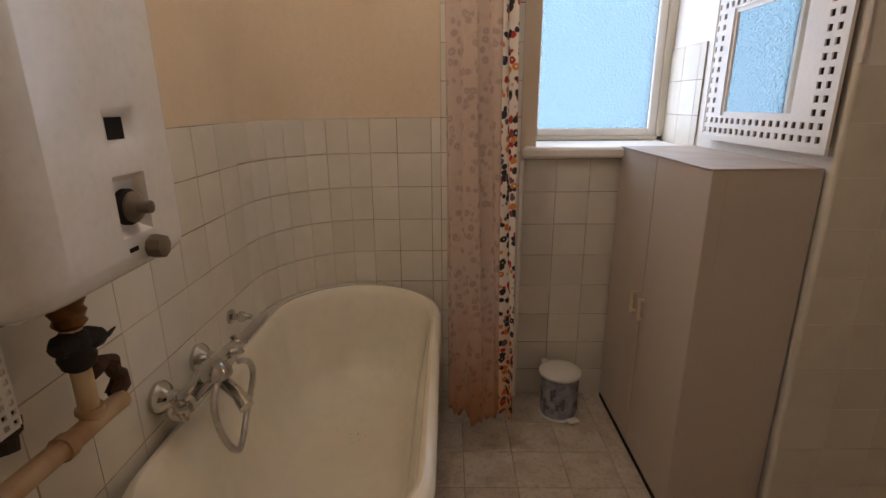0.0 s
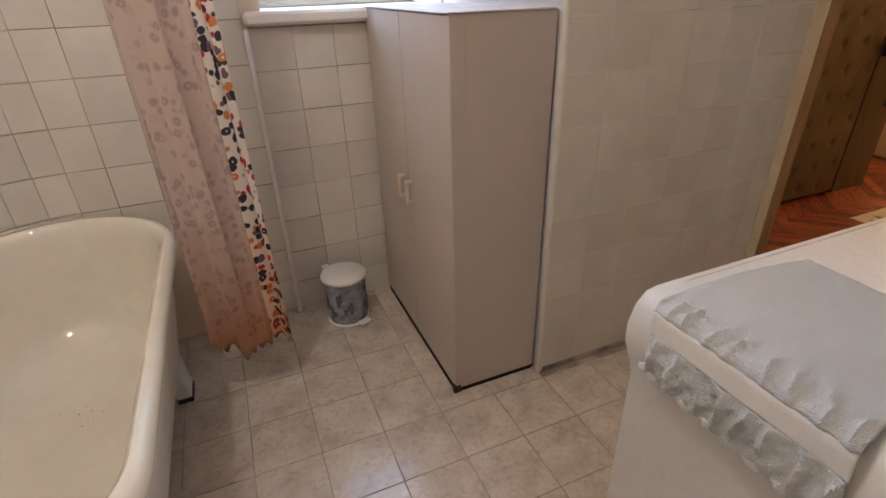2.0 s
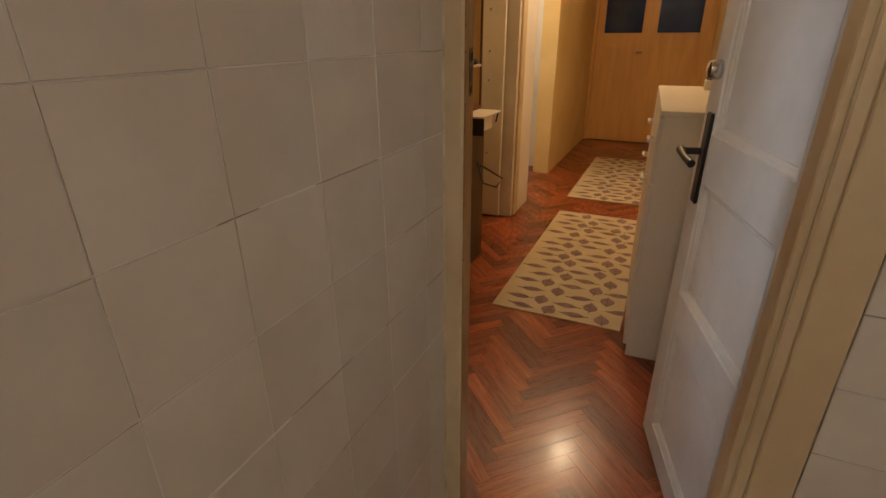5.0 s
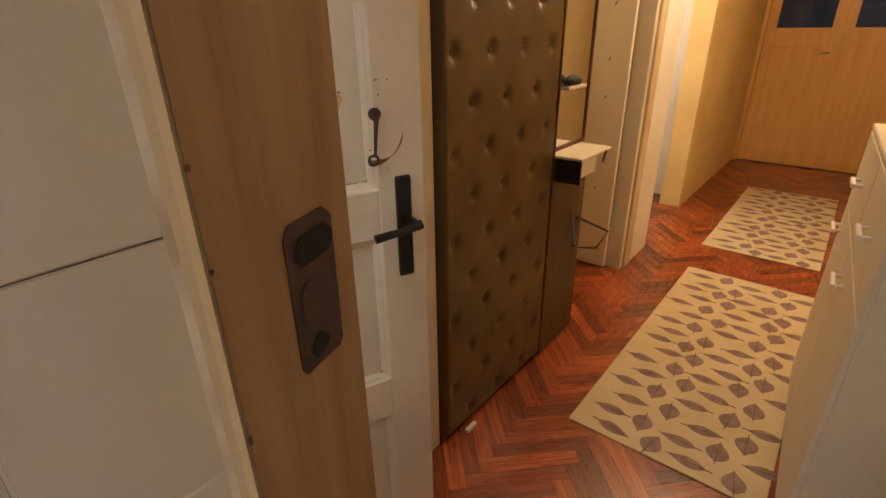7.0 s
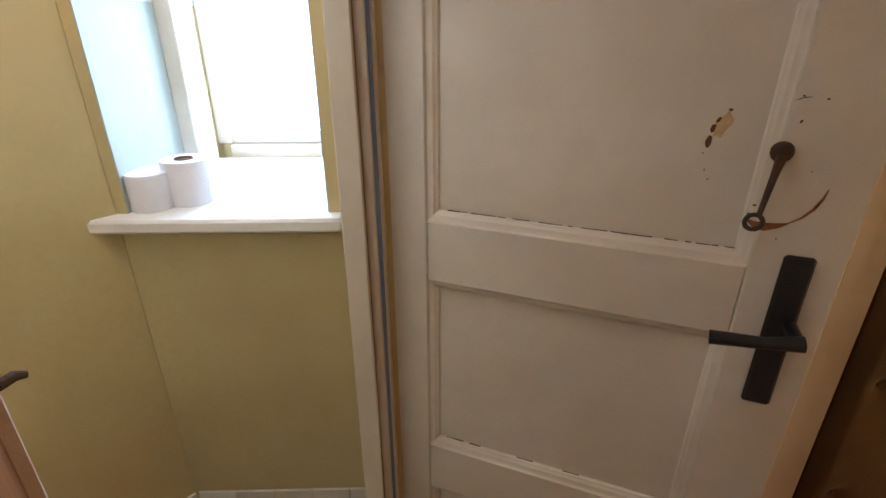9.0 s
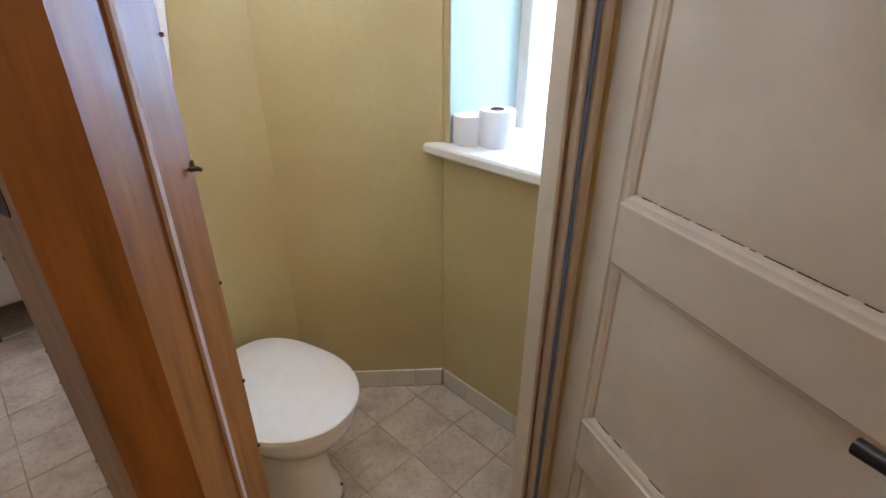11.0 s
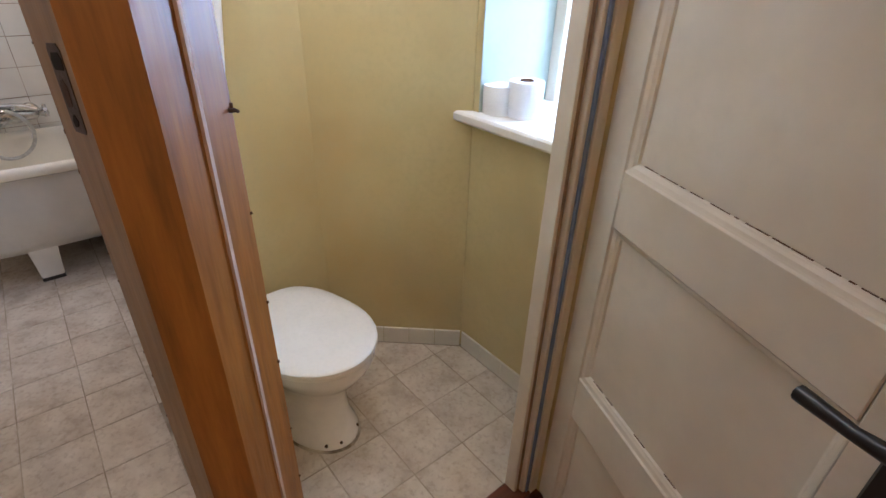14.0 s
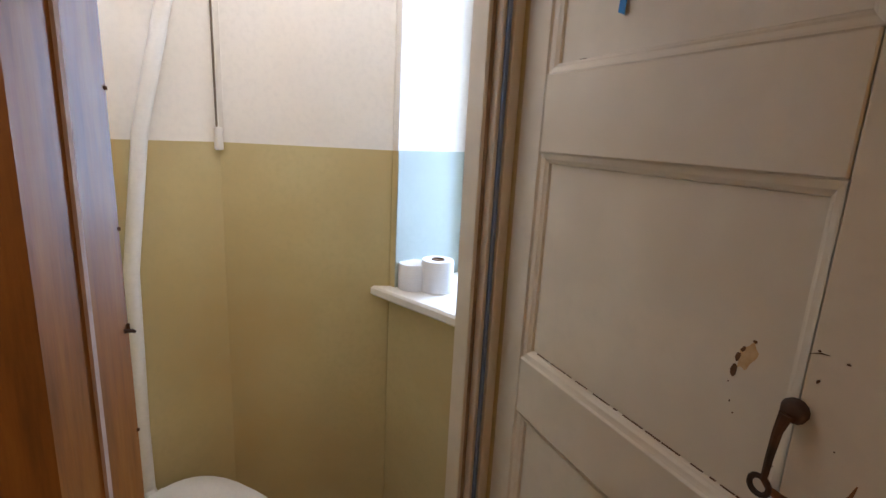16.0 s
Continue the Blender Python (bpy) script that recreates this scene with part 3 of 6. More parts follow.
def make_mixer():
    my, mz = -0.185, 0.690
    mix = thing("bath_mixer_tap", "old chrome wall mixer with hand shower and looped steel hose", "tap", (-1.46, my, mz))
    for dy in (-0.095, 0.075):
        bm = lathe(bmesh.new(), [(0.034, 0.0), (0.036, 0.010), (0.030, 0.020), (0.017, 0.030), (0.015, 0.065)], (-1.500, my + dy, mz), "X")
        part("escutcheon", bm, CHROME, mix, "domed chrome flange", smooth=True)
    bm = lathe(bmesh.new(), [(0.012, -0.125), (0.024, -0.115), (0.026, -0.06), (0.031, -0.03), (0.033, 0.0), (0.031, 0.03), (0.026, 0.06), (0.024, 0.09), (0.012, 0.10)], (-1.43, my, mz), "Y")
    part("body", bm, CHROME, mix, smooth=True)
    for dy in (-0.13, 0.105):
        bm = bmesh.new()
        tube(bm, [(-1.43, my + dy, mz), (-1.42, my + dy * 1.22, mz + 0.01)], [0.016, 0.020], 10)
        for k in range(4):
            t = math.pi / 2 * k + 0.4
            tube(bm, [(-1.42, my + dy * 1.2, mz + 0.01), (-1.42 + 0.026 * math.cos(t), my + dy * 1.2, mz + 0.01 + 0.026 * math.sin(t))], 0.008, 8)
        part("cross_handle", bm, CHROME, mix, smooth=True)
    bm = bmesh.new()
    tube(bm, [(-1.42, my, mz - 0.01), (-1.39, my - 0.02, mz - 0.012), (-1.35, my - 0.05, mz - 0.02), (-1.325, my - 0.07, mz - 0.04)], [0.017, 0.015, 0.014, 0.017], 12)
    part("spout", bm, CHROME, mix, smooth=True)
    bm = bmesh.new()
    tube(bm, [(-1.41, my + 0.01, mz + 0.02), (-1.40, my + 0.015, mz + 0.04)], [0.012, 0.016], 10)
    tube(bm, [(-1.42, my - 0.005, mz + 0.040), (-1.38, my + 0.035, mz + 0.040)], 0.010, 10)
    part("cradle", bm, CHROME, mix, smooth=True)
    bm = bmesh.new()
    tube(bm, [(-1.40, my + 0.10, mz + 0.022), (-1.40, my + 0.05, mz + 0.040), (-1.40, my - 0.01, mz + 0.046), (-1.395, my - 0.04, mz + 0.046)], [0.010, 0.013, 0.014, 0.016], 12)
    lathe(bm, [(0.018, 0.02), (0.034, 0.0), (0.035, -0.012), (0.02, -0.014)], (-1.39, my - 0.055, mz + 0.042))
    part("hand_shower", bm, CHROME, mix, smooth=True)
    bm = bmesh.new()
    pts = []
    for k in range(33):
        t = radians(75 - 330 * k / 32)
        pts.append((-1.365 + 0.012 * math.sin(2 * t), my - 0.03 + 0.090 * math.cos(t), mz - 0.06 + 0.100 * math.sin(t)))
    tube(bm, pts, 0.0075, 8)
    part("hose", bm, HOSE, mix, "ribbed steel shower hose", smooth=True)


    grow = Matrix.Translation((-1.506, my - 0.012, mz)) @ Matrix.Scale(1.22, 4) @ Matrix.Translation((1.506, -my, -mz))
    for ob in mix.children:
        ob.data.transform(grow)


make_bath()
make_mixer()


# ---- water heater and its pipes ----
def make_heater():
    hx, y0, y1, zb = -1.245, -0.90, -0.515, 1.15
    heater = thing("water_heater", "white enamelled wall water heater with two brown knobs above pipes", "water heater", (-1.48, -0.72, zb))
    bm = bmesh.new()
    plan = [(-1.505, y1)] + [(hx - 0.02 + 0.02 * math.sin(t), y1 - 0.02 + 0.02 * math.cos(t)) for t in (radians(15 * k) for k in range(7))]
    plan += [(hx - 0.09 + 0.09 * math.cos(t), y0 + 0.09 - 0.09 * math.sin(t)) for t in (radians(15 * k) for k in range(7))] + [(-1.505, y0)]
    def shrink(k, z):
        return [(-1.505 + (x + 1.505) * k, (y0 + y1) / 2 + (y - (y0 + y1) / 2) * k, z) for x, y in plan]
    loft(bm, [shrink(0.88, zb), shrink(0.935, zb + 0.004), shrink(0.972, zb + 0.013), shrink(0.993, zb + 0.024), shrink(1.0, zb + 0.036), shrink(1.0, 2.05)])
    flat = [f for f in bm.faces if len(f.verts) == 4 and all(abs(v.co.x - hx) < 1e-5 and v.co.z > zb + 0.03 for v in f.verts) and max(v.co.y for v in f.verts) - min(v.co.y for v in f.verts) > 0.1]
    ya, yb = min(v.co.y for v in flat[0].verts), max(v.co.y for v in flat[0].verts)
    bmesh.ops.delete(bm, geom=flat, context="FACES_ONLY")
    # the front sheet, pressed in round the sight hole and round the upper knob
    ys = [ya, -0.694, -0.614, yb]
    zs = [zb + 0.036, 1.214, 1.310, 1.347, 1.411, 2.05]
    for j in range(5):
        for i in range(3):
            o = [(ys[i], zs[j]), (ys[i + 1], zs[j]), (ys[i + 1], zs[j + 1]), (ys[i], zs[j + 1])]
            if i == 1 and j in (1, 3):
                kx, deep = (0.74, 0.016) if j == 1 else (0.56, 0.009)
                my, mz = (ys[1] + ys[2]) / 2, (zs[j] + zs[j + 1]) / 2
                q = [(my + (y - my) * kx, mz + (z - mz) * (kx + 0.04)) for y, z in o]
                for k in range(4):
                    n = (k + 1) % 4
                    bm.faces.new([bm.verts.new(p) for p in ((hx, *o[k]), (hx, *o[n]), (hx - deep, *q[n]), (hx - deep, *q[k]))])
                bm.faces.new([bm.verts.new((hx - deep, y, z)) for y, z in q])
            else:
                bm.faces.new([bm.verts.new((hx, y, z)) for y, z in o])
    bmesh.ops.remove_doubles(bm, verts=bm.verts, dist=0.0001)
    casing = part("casing", bm, APPLIANCE, heater, "white enamelled casing with two pressed square recesses", smooth=True)
    for face in casing.data.polygons:
        if face.normal.x < -0.3 and face.center.x > hx - 0.02:
            face.flip()
    part("sight_hole", boxes((hx - 0.0088, hx - 0.0075, -0.654 - 0.0205, -0.654 + 0.0195, 1.379 - 0.0165, 1.379 + 0.0165), bevel=0.0006), DARK_HOLE_AND_SHADE, heater, "black square opening")
    part("knob_collar", lathe(bmesh.new(), [(0.029, -0.0155), (0.029, -0.006), (0.026, -0.003)], (hx, -0.655, 1.258), "X", 28), DARK_HOLE_AND_SHADE, heater, "dark collar of the knob", smooth=True)
    bm = lathe(bmesh.new(), [(0.024, 0.0), (0.025, 0.006), (0.019, 0.012), (0.011, 0.015), (0.010, 0.032), (0.006, 0.034)], (hx - 0.004, -0.655, 1.258), "X")
    part("upper_knob", bm, KNOB_GREY, heater, "grey brown round knob", smooth=True)
    bm = lathe(bmesh.new(), [(0.014, 0.0), (0.019, 0.005), (0.021, 0.014), (0.019, 0.027), (0.012, 0.030)], (hx - 0.002, -0.632, 1.187), "X", 8)
    part("lower_knob", bm, KNOB_GREY, heater, "grey brown fluted knob", smooth=True)
    part("lever_slot", boxes((hx - 0.001, hx + 0.0015, -0.685, -0.664, 1.190, 1.197)), DARK_HOLE_AND_SHADE, heater, "small dark slot")
    part("bottom_plate", boxes((-1.46, hx - 0.06, y0 + 0.06, y1 - 0.05, zb - 0.010, zb - 0.0005)), APPLIANCE, heater)
    # gas and water connections below
    pipes = thing("heater_pipes", "cream painted pipes with rusty black valves below the water heater", "pipe", (-1.33, -0.80, 0.9))
    px, py = -1.38, -0.67
    bm = lathe(bmesh.new(), [(0.026, 0.0), (0.030, -0.01), (0.024, -0.022), (0.029, -0.03), (0.023, -0.042), (0.027, -0.05), (0.02, -0.058)], (px, py, 1.115), seg=10)
    part("union_nut", bm, BRASS, pipes, "tarnished brass union nut", smooth=True)
    bm = bmesh.new()
    lathe(bm, [(0.016, 0.0), (0.024, -0.008), (0.029, -0.022), (0.026, -0.036), (0.030, -0.048), (0.026, -0.066), (0.019, -0.072)], (px, py, 1.052), seg=14)
    tube(bm, [(px, py - 0.040, 1.030), (px, py - 0.028, 1.034), (px, py - 0.01, 1.030), (px + 0.01, py + 0.025, 1.026), (px + 0.012, py + 0.040, 1.020), (px + 0.012, py + 0.046, 1.018)], [0.014, 0.020, 0.024, 0.021, 0.018, 0.008], 12)
    tube(bm, [(px + 0.012, py + 0.040, 1.018), (px + 0.014, py + 0.062, 1.014), (px + 0.015, py + 0.082, 1.018)], [0.007, 0.0045, 0.0025], 8)
    for v in bm.verts:
        v.co += v.co.normalized() * 0.004 * noise.noise(v.co * 60)
    part("gas_valve", bm, BLACK_IRON, pipes, "black cast valve with a small lever", smooth=True)
    bm = bmesh.new()
    tube(bm, [(px, py, 1.15), (px, py, 0.90), (px, py - 0.005, 0.88)], 0.0165, 12)
    part("riser", bm, PIPE_CREAM, pipes, smooth=True)
    bm = bmesh.new()
    tube(bm, [(px + 0.0, py + 0.08, 0.868), (px + 0.0, py + 0.03, 0.872), (px, py - 0.03, 0.872), (px, py - 0.16, 0.878), (px, py - 0.34, 0.882), (px, py - 1.4, 0.90)], 0.0185, 12)
    part("branch_pipe", bm, PIPE_CREAM, pipes, smooth=True)
    for a, b in (((px, py - 0.060, 0.873), (px, py - 0.078, 0.874)), ((px, py, 0.905), (px, py, 0.895))):
        part("joint_ring", tube(bmesh.new(), [a, b], 0.023, 12), PIPE_CREAM, pipes, smooth=True)
    bm = bmesh.new()
    tube(bm, [(px - 0.01, py + 0.030, 0.948), (px - 0.01, py + 0.042, 0.956), (px - 0.01, py + 0.062, 0.958), (px - 0.01, py + 0.082, 0.945), (px - 0.01, py + 0.090, 0.925), (px - 0.01, py + 0.100, 0.910), (px - 0.01, py + 0.098, 0.892), (px - 0.015, py + 0.080, 0.875)], [0.012, 0.017, 0.014, 0.019, 0.013, 0.016, 0.019, 0.017], 12)
    for v in bm.verts:
        v.co += Vector((0.5, 0.5, 0.7)) * 0.006 * noise.noise(v.co * 70)
    part("elbow", bm, RUSTY, pipes, "rusty black elbow fitting")
    bm = bmesh.new()
    tube(bm, [(-1.50, py - 0.10, 0.925), (-1.46, py - 0.09, 0.93), (-1.44, py - 0.10, 0.935), (-1.42, py - 0.11, 0.94)], [0.03, 0.022, 0.028, 0.02], 8)
    tube(bm, [(-1.44, py - 0.10, 0.93), (-1.43, py - 0.11, 0.895)], [0.018, 0.014], 8)
    part("stop_valve", bm, RUSTY, pipes, "rusty stop valve")
    wheel = thing("wall_stop_tap", "small tarnished stop tap with wheel handle on the tiled wall", "tap", (-1.47, -0.72, 0.705))
    bm = bmesh.new()
    tube(bm, [(-1.508, -0.72, 0.705), (-1.44, -0.72, 0.705), (-1.40, -0.715, 0.705)], [0.022, 0.014, 0.012], 10)
    tube(bm, [(-1.45, -0.72, 0.705), (-1.45, -0.72, 0.735)], 0.013, 8)
    part("tap_body", bm, RUSTY, wheel, smooth=True)
    bm = bmesh.new()
    ring = [(-1.395, -0.715 + 0.026 * math.cos(t), 0.705 + 0.026 * math.sin(t)) for t in (2 * math.pi * k / 16 for k in range(16))]
    tube(bm, ring, 0.0055, 6, closed=True)
    for k in range(4):
        t = math.pi / 4 + math.pi / 2 * k
        tube(bm, [(-1.395, -0.715, 0.705), (-1.395, -0.715 + 0.026 * math.cos(t), 0.705 + 0.026 * math.sin(t))], 0.004, 6)
    part("hand_wheel", bm, RUSTY, wheel, "dark four-spoked wheel")


make_heater()


def perforated(bm, cols, rows, skip, pitch, hole, thick, m, solid=lambda i, j: False):
    """A plate in its own xz plane with a square hole in each cell that is not skipped; skip leaves the cell out whole."""
    def quad(x0, x1, z0, z1):
        for xx0, xx1, zz0, zz1 in ((x0, x1, z0, z1),):
            geom = bmesh.ops.create_cube(bm, size=1.0, matrix=m @ Matrix.LocRotScale(((xx0 + xx1) / 2, 0, (zz0 + zz1) / 2), None, (xx1 - xx0, thick, zz1 - zz0)))
    mgn = (pitch - hole) / 2
    for j in range(rows):
        z0 = j * pitch
        runs, start = [], None
        for i in range(cols + 1):
            on = i < cols and not skip(i, j)
            if on and start is None:
                start = i
            if not on and start is not None:
                runs.append((start, i))
                start = None
        for a, b in runs:
            quad(a * pitch, b * pitch, z0, z0 + mgn)
            quad(a * pitch, b * pitch, z0 + pitch - mgn, z0 + pitch)
            for i in range(a, b):
                if solid(i, j):
                    quad(i * pitch, (i + 1) * pitch, z0 + mgn, z0 + pitch - mgn)
                    continue
                quad(i * pitch, i * pitch + mgn, z0 + mgn, z0 + pitch - mgn)
                quad((i + 1) * pitch - mgn, (i + 1) * pitch, z0 + mgn, z0 + pitch - mgn)
    return bm


def make_mirror():
    mir = thing("framed_mirror", "mirror in white plastic frame with square holes above the cabinet", "mirror", (0.30, 0.34, 1.28))
    # local x runs along the wall from north to south
    p = 0.0375
    cols, rows = 18, 14
    y_start, z_start = 0.681, 1.284
    m = Matrix.Translation((0.300, y_start, z_start)) @ Matrix.Rotation(radians(-90), 4, "Z")
    c0, c1, r0, r1 = 3, 13, 2, 11
    bm = bmesh.new()
    perforated(bm, cols, rows, lambda i, j: c0 <= i < c1 + 1 and r0 <= j < r1 + 1, p, 0.019, 0.005, m, lambda i, j: r0 <= j < r1 + 1 and i in (2, 14, 15))
    w, h = cols * p, rows * p
    for x0, x1, z0, z1 in ((-0.008, w + 0.02, -0.02, 0.0), (-0.008, w + 0.02, h, h + 0.02), (-0.02, -0.0, -0.02, h + 0.02), (w, w + 0.022, -0.02, h + 0.02)):
        bmesh.ops.create_cube(bm, size=1.0, matrix=m @ Matrix.LocRotScale(((x0 + x1) / 2, 0.0, (z0 + z1) / 2), None, (x1 - x0, 0.010, z1 - z0)))
    gx0, gx1, gz0, gz1 = c0 * p, (c1 + 1) * p, r0 * p, (r1 + 1) * p
    part("frame", bm, PLASTIC_WHITE, mir, "white plastic frame with rows of square holes")
    bm = bmesh.new()
    for x0, x1, z0, z1 in ((gx0 - 0.004, gx0 + 0.014, gz0, gz1), (gx1 - 0.014, gx1 + 0.004, gz0, gz1), (gx0 + 0.014, gx1 - 0.014, gz0 - 0.004, gz0 + 0.014), (gx0 + 0.014, gx1 - 0.014, gz1 - 0.014, gz1 + 0.004)):
        bmesh.ops.create_cube(bm, size=1.0, matrix=m @ Matrix.LocRotScale(((x0 + x1) / 2, 0.009, (z0 + z1) / 2), None, (x1 - x0, 0.012, z1 - z0)))
    part("inner_lip", bm, PLASTIC_WHITE, mir)
    bm = bmesh.new()
    bmesh.ops.create_cube(bm, size=1.0, matrix=m @ Matrix.LocRotScale(((gx0 + gx1) / 2, 0.010, (gz0 + gz1) / 2), None, (gx1 - gx0 - 0.028, 0.004, gz1 - gz0 - 0.028)))
    part("glass", bm, MIRROR, mir, "silvered mirror glass")
    bm = bmesh.new()
    bmesh.ops.create_cube(bm, size=1.0, matrix=m @ Matrix.LocRotScale((w / 2, 0.021, h / 2), None, (w, 0.006, h)))
    part("backing", bm, CARD, mir, "brown backing board behind the holes")
    rack = thing("perforated_basket", "white plastic shelf with square holes beside the heater pipes", "basket", (-1.44, -1.02, 0.92))
    m2 = Matrix.Translation((-1.40, -0.778, 0.948)) @ Matrix.Rotation(radians(-90), 4, "Z")
    part("front_panel", perforated(bmesh.new(), 15, 9, lambda i, j: False, 0.0168, 0.0090, 0.004, m2), PLASTIC_WHITE, rack)
    part("back_panel", boxes((-1.500, -1.402, -1.03, -0.778, 0.942, 0.948)), PLASTIC_WHITE, rack)


make_mirror()


# ---- cabinet, curtain, bin ----
def make_cabinet():
    cab = thing("tall_cabinet", "off-white two-door laminate cabinet against the tiled wall below the mirror", "cabinet", (0.16, 0.385, 0))
    x0, x1, y0, y1, z0, z1 = 0.002, 0.318, 0.0, 0.768, 0.018, 1.222
    part("side_panel", boxes((x0 + 0.018, x1, y0, y0 + 0.016, z0, z1)), CABINET, cab)
    part("side_panel", boxes((x0 + 0.018, x1, y1 - 0.016, y1, z0, z1)), CABINET, cab)
    part("back_panel", boxes((x1 - 0.006, x1, y0 + 0.016, y1 - 0.016, z0, z1)), CABINET, cab)
    part("bottom_panel", boxes((x0 + 0.018, x1 - 0.006, y0 + 0.016, y1 - 0.016, z0, z0 + 0.016)), CABINET, cab)
    # solid dark strip: the shade of the wall gap is put into its colour
    part("wall_gap_shade", boxes((x1 - 0.001, x1 + 0.008, y0 + 0.010, y0 + 0.020, 0.0, z1)), DARK_HOLE_AND_SHADE, cab, "dark strip for the shade in the gap beside the wall")
    part("top", boxes((x0 - 0.004, x1 - 0.002, y0 - 0.003, y1, z1, z1 + 0.006), bevel=0.002), CABINET_TOP, cab, "dusty greyish cabinet top")
    # flush, not set back; its dark colour stands for the shadow gap at the floor
    part("plinth", boxes((x0 - 0.0008, x1 - 0.004, y0 + 0.0005, y1 - 0.004, 0.0, z0)), DARK_HOLE_AND_SHADE, cab, "flush dark strip for the shade under the cabinet")
    part("corner_foot", boxes((x0 - 0.008, x0 + 0.020, y0 - 0.006, y0 + 0.014, 0.0, 0.034), bevel=0.003), RUSTY, cab, "dark worn metal foot")
    mid = (y0 + y1) / 2
    for a, b, hy, lab in ((y0, mid - 0.002, mid - 0.035, ""), (mid + 0.002, y1, mid + 0.045, "")):
        door = part("door", boxes((x0, x0 + 0.017, a, b, z0 + 0.004, z1 - 0.001), bevel=0.0015), CABINET, cab)
        bm = boxes((x0 - 0.026, x0 - 0.016, hy - 0.007, hy + 0.007, 0.600, 0.690), (x0 - 0.018, x0, hy - 0.005, hy + 0.005, 0.676, 0.688), (x0 - 0.018, x0, hy - 0.005, hy + 0.005, 0.602, 0.614), bevel=0.002)
        part("handle", bm, PAINT_BEIGE, door, "beige bar handle")
    part("edge_line", boxes((x0 + 0.0445, x0 + 0.0455, y0 - 0.0008, y0, z0 + 0.9, z1 - 0.02)), CABINET_TOP, cab, "faint vertical line near the corner")
    part("trim_rod", boxes((x1 + 0.010, x1 + 0.020, y0 - 0.010, y0 + 0.002, 0.0, 0.30), bevel=0.002), PAINT_WHITE, cab, "short white strip beside the wall")
    edge = part("edge_strip", boxes((x0 + 0.0, x0 + 0.018, y0 - 0.0035, y0, z0, z1)), CABINET, cab)


make_cabinet()


def make_curtain():
    cur = thing("shower_curtain", "faded pinkish shower curtain with patterned border and orange-stained hem", "shower curtain", (-0.63, 0.31, 1.0))

    def cloth(name, u0, u1, material, label, wave, off):
        bm = bmesh.new()
        uv = bm.loops.layers.uv.new("UVMap")
        nu, nv = 46, 60
        grid = []
        for j in range(nv + 1):
            z = 0.205 + (2.05 - 0.205) * j / nv
            row = []
            for i in range(nu + 1):
                u = u0 + (u1 - u0) * i / nu
                hem = 0.020 * math.sin(u * 9 + 1) + 0.018 * math.sin(u * 23 + 2) + 0.012 * math.sin(u * 61)
                low = max(0.0, 1 - j / 10)
                t = (z - 0.2) / 1.85
                xl, xr = -0.758 - 0.004 * t, -0.490 - 0.045 * t
                xl += 0.02 * max(0, 0.4 - t)
                x = xl + (xr - xl) * u + 0.006 * math.sin(u * 30 + 3 * t)
                amp = wave * (0.75 + 0.35 * math.sin(2.2 * t + u * 2))
                y = 0.30 + off + amp * math.sin(u * 9.5 + 0.6 * math.sin(3 * t)) + 0.3 * amp * math.sin(u * 21 + 2 * t) - 0.03 * math.exp(-((u - 0.78) / 0.10) ** 2) + 0.006 * noise.noise(Vector((u * 6, t * 8, 1)))
                row.append((bm.verts.new((x, y, z + hem * low)), (u * 0.42, z)))
            grid.append(row)
        for j in range(nv):
            for i in range(nu):
                quad = (grid[j][i], grid[j][i + 1], grid[j + 1][i + 1], grid[j + 1][i])
                f = bm.faces.new([q[0] for q in quad])
                for lp, q in zip(f.loops, quad):
                    lp[uv].uv = q[1]
        ob = part(name, bm, material, cur, label, smooth=True)
        sol = ob.modifiers.new("thickness", "SOLIDIFY")
        sol.thickness = 0.0018
        return ob
    cloth("curtain_cloth", 0.0, 0.78, CURTAIN, "faded pinkish grey cloth", 0.013, 0.0)
    cloth("patterned_border", 0.78, 1.0, CURTAIN_EDGE, "border printed with red, black and orange leaves", 0.013, 0.0)
    bm = tube(bmesh.new(), [(-0.64, -0.4, 2.09), (-0.64, 0.3, 2.09), (-0.64, 0.77, 2.09)], 0.011, 12)
    rail = thing("curtain_rail", "white enamelled curtain rail fixed to the window wall", "curtain rail", (-0.64, 0.3, 2.09))
    part("rod", bm, ENAMEL_OUT, rail, smooth=True)
    for k in range(7):
        ring = [(-0.76 + 0.0 * k + 0.036 * k, 0.30 + 0.017 * math.cos(t), 2.075 + 0.022 * math.sin(t)) for t in (2 * math.pi * q / 12 for q in range(12))]
        part("ring", tube(bmesh.new(), ring, 0.0025, 6, closed=True), PLASTIC_WHITE, cur, "white plastic ring")
    part("rail_drop", tube(bmesh.new(), [(-0.78, 0.30, 2.09), (-0.50, 0.30, 2.09)], 0.008, 8), ENAMEL_OUT, rail)


make_curtain()


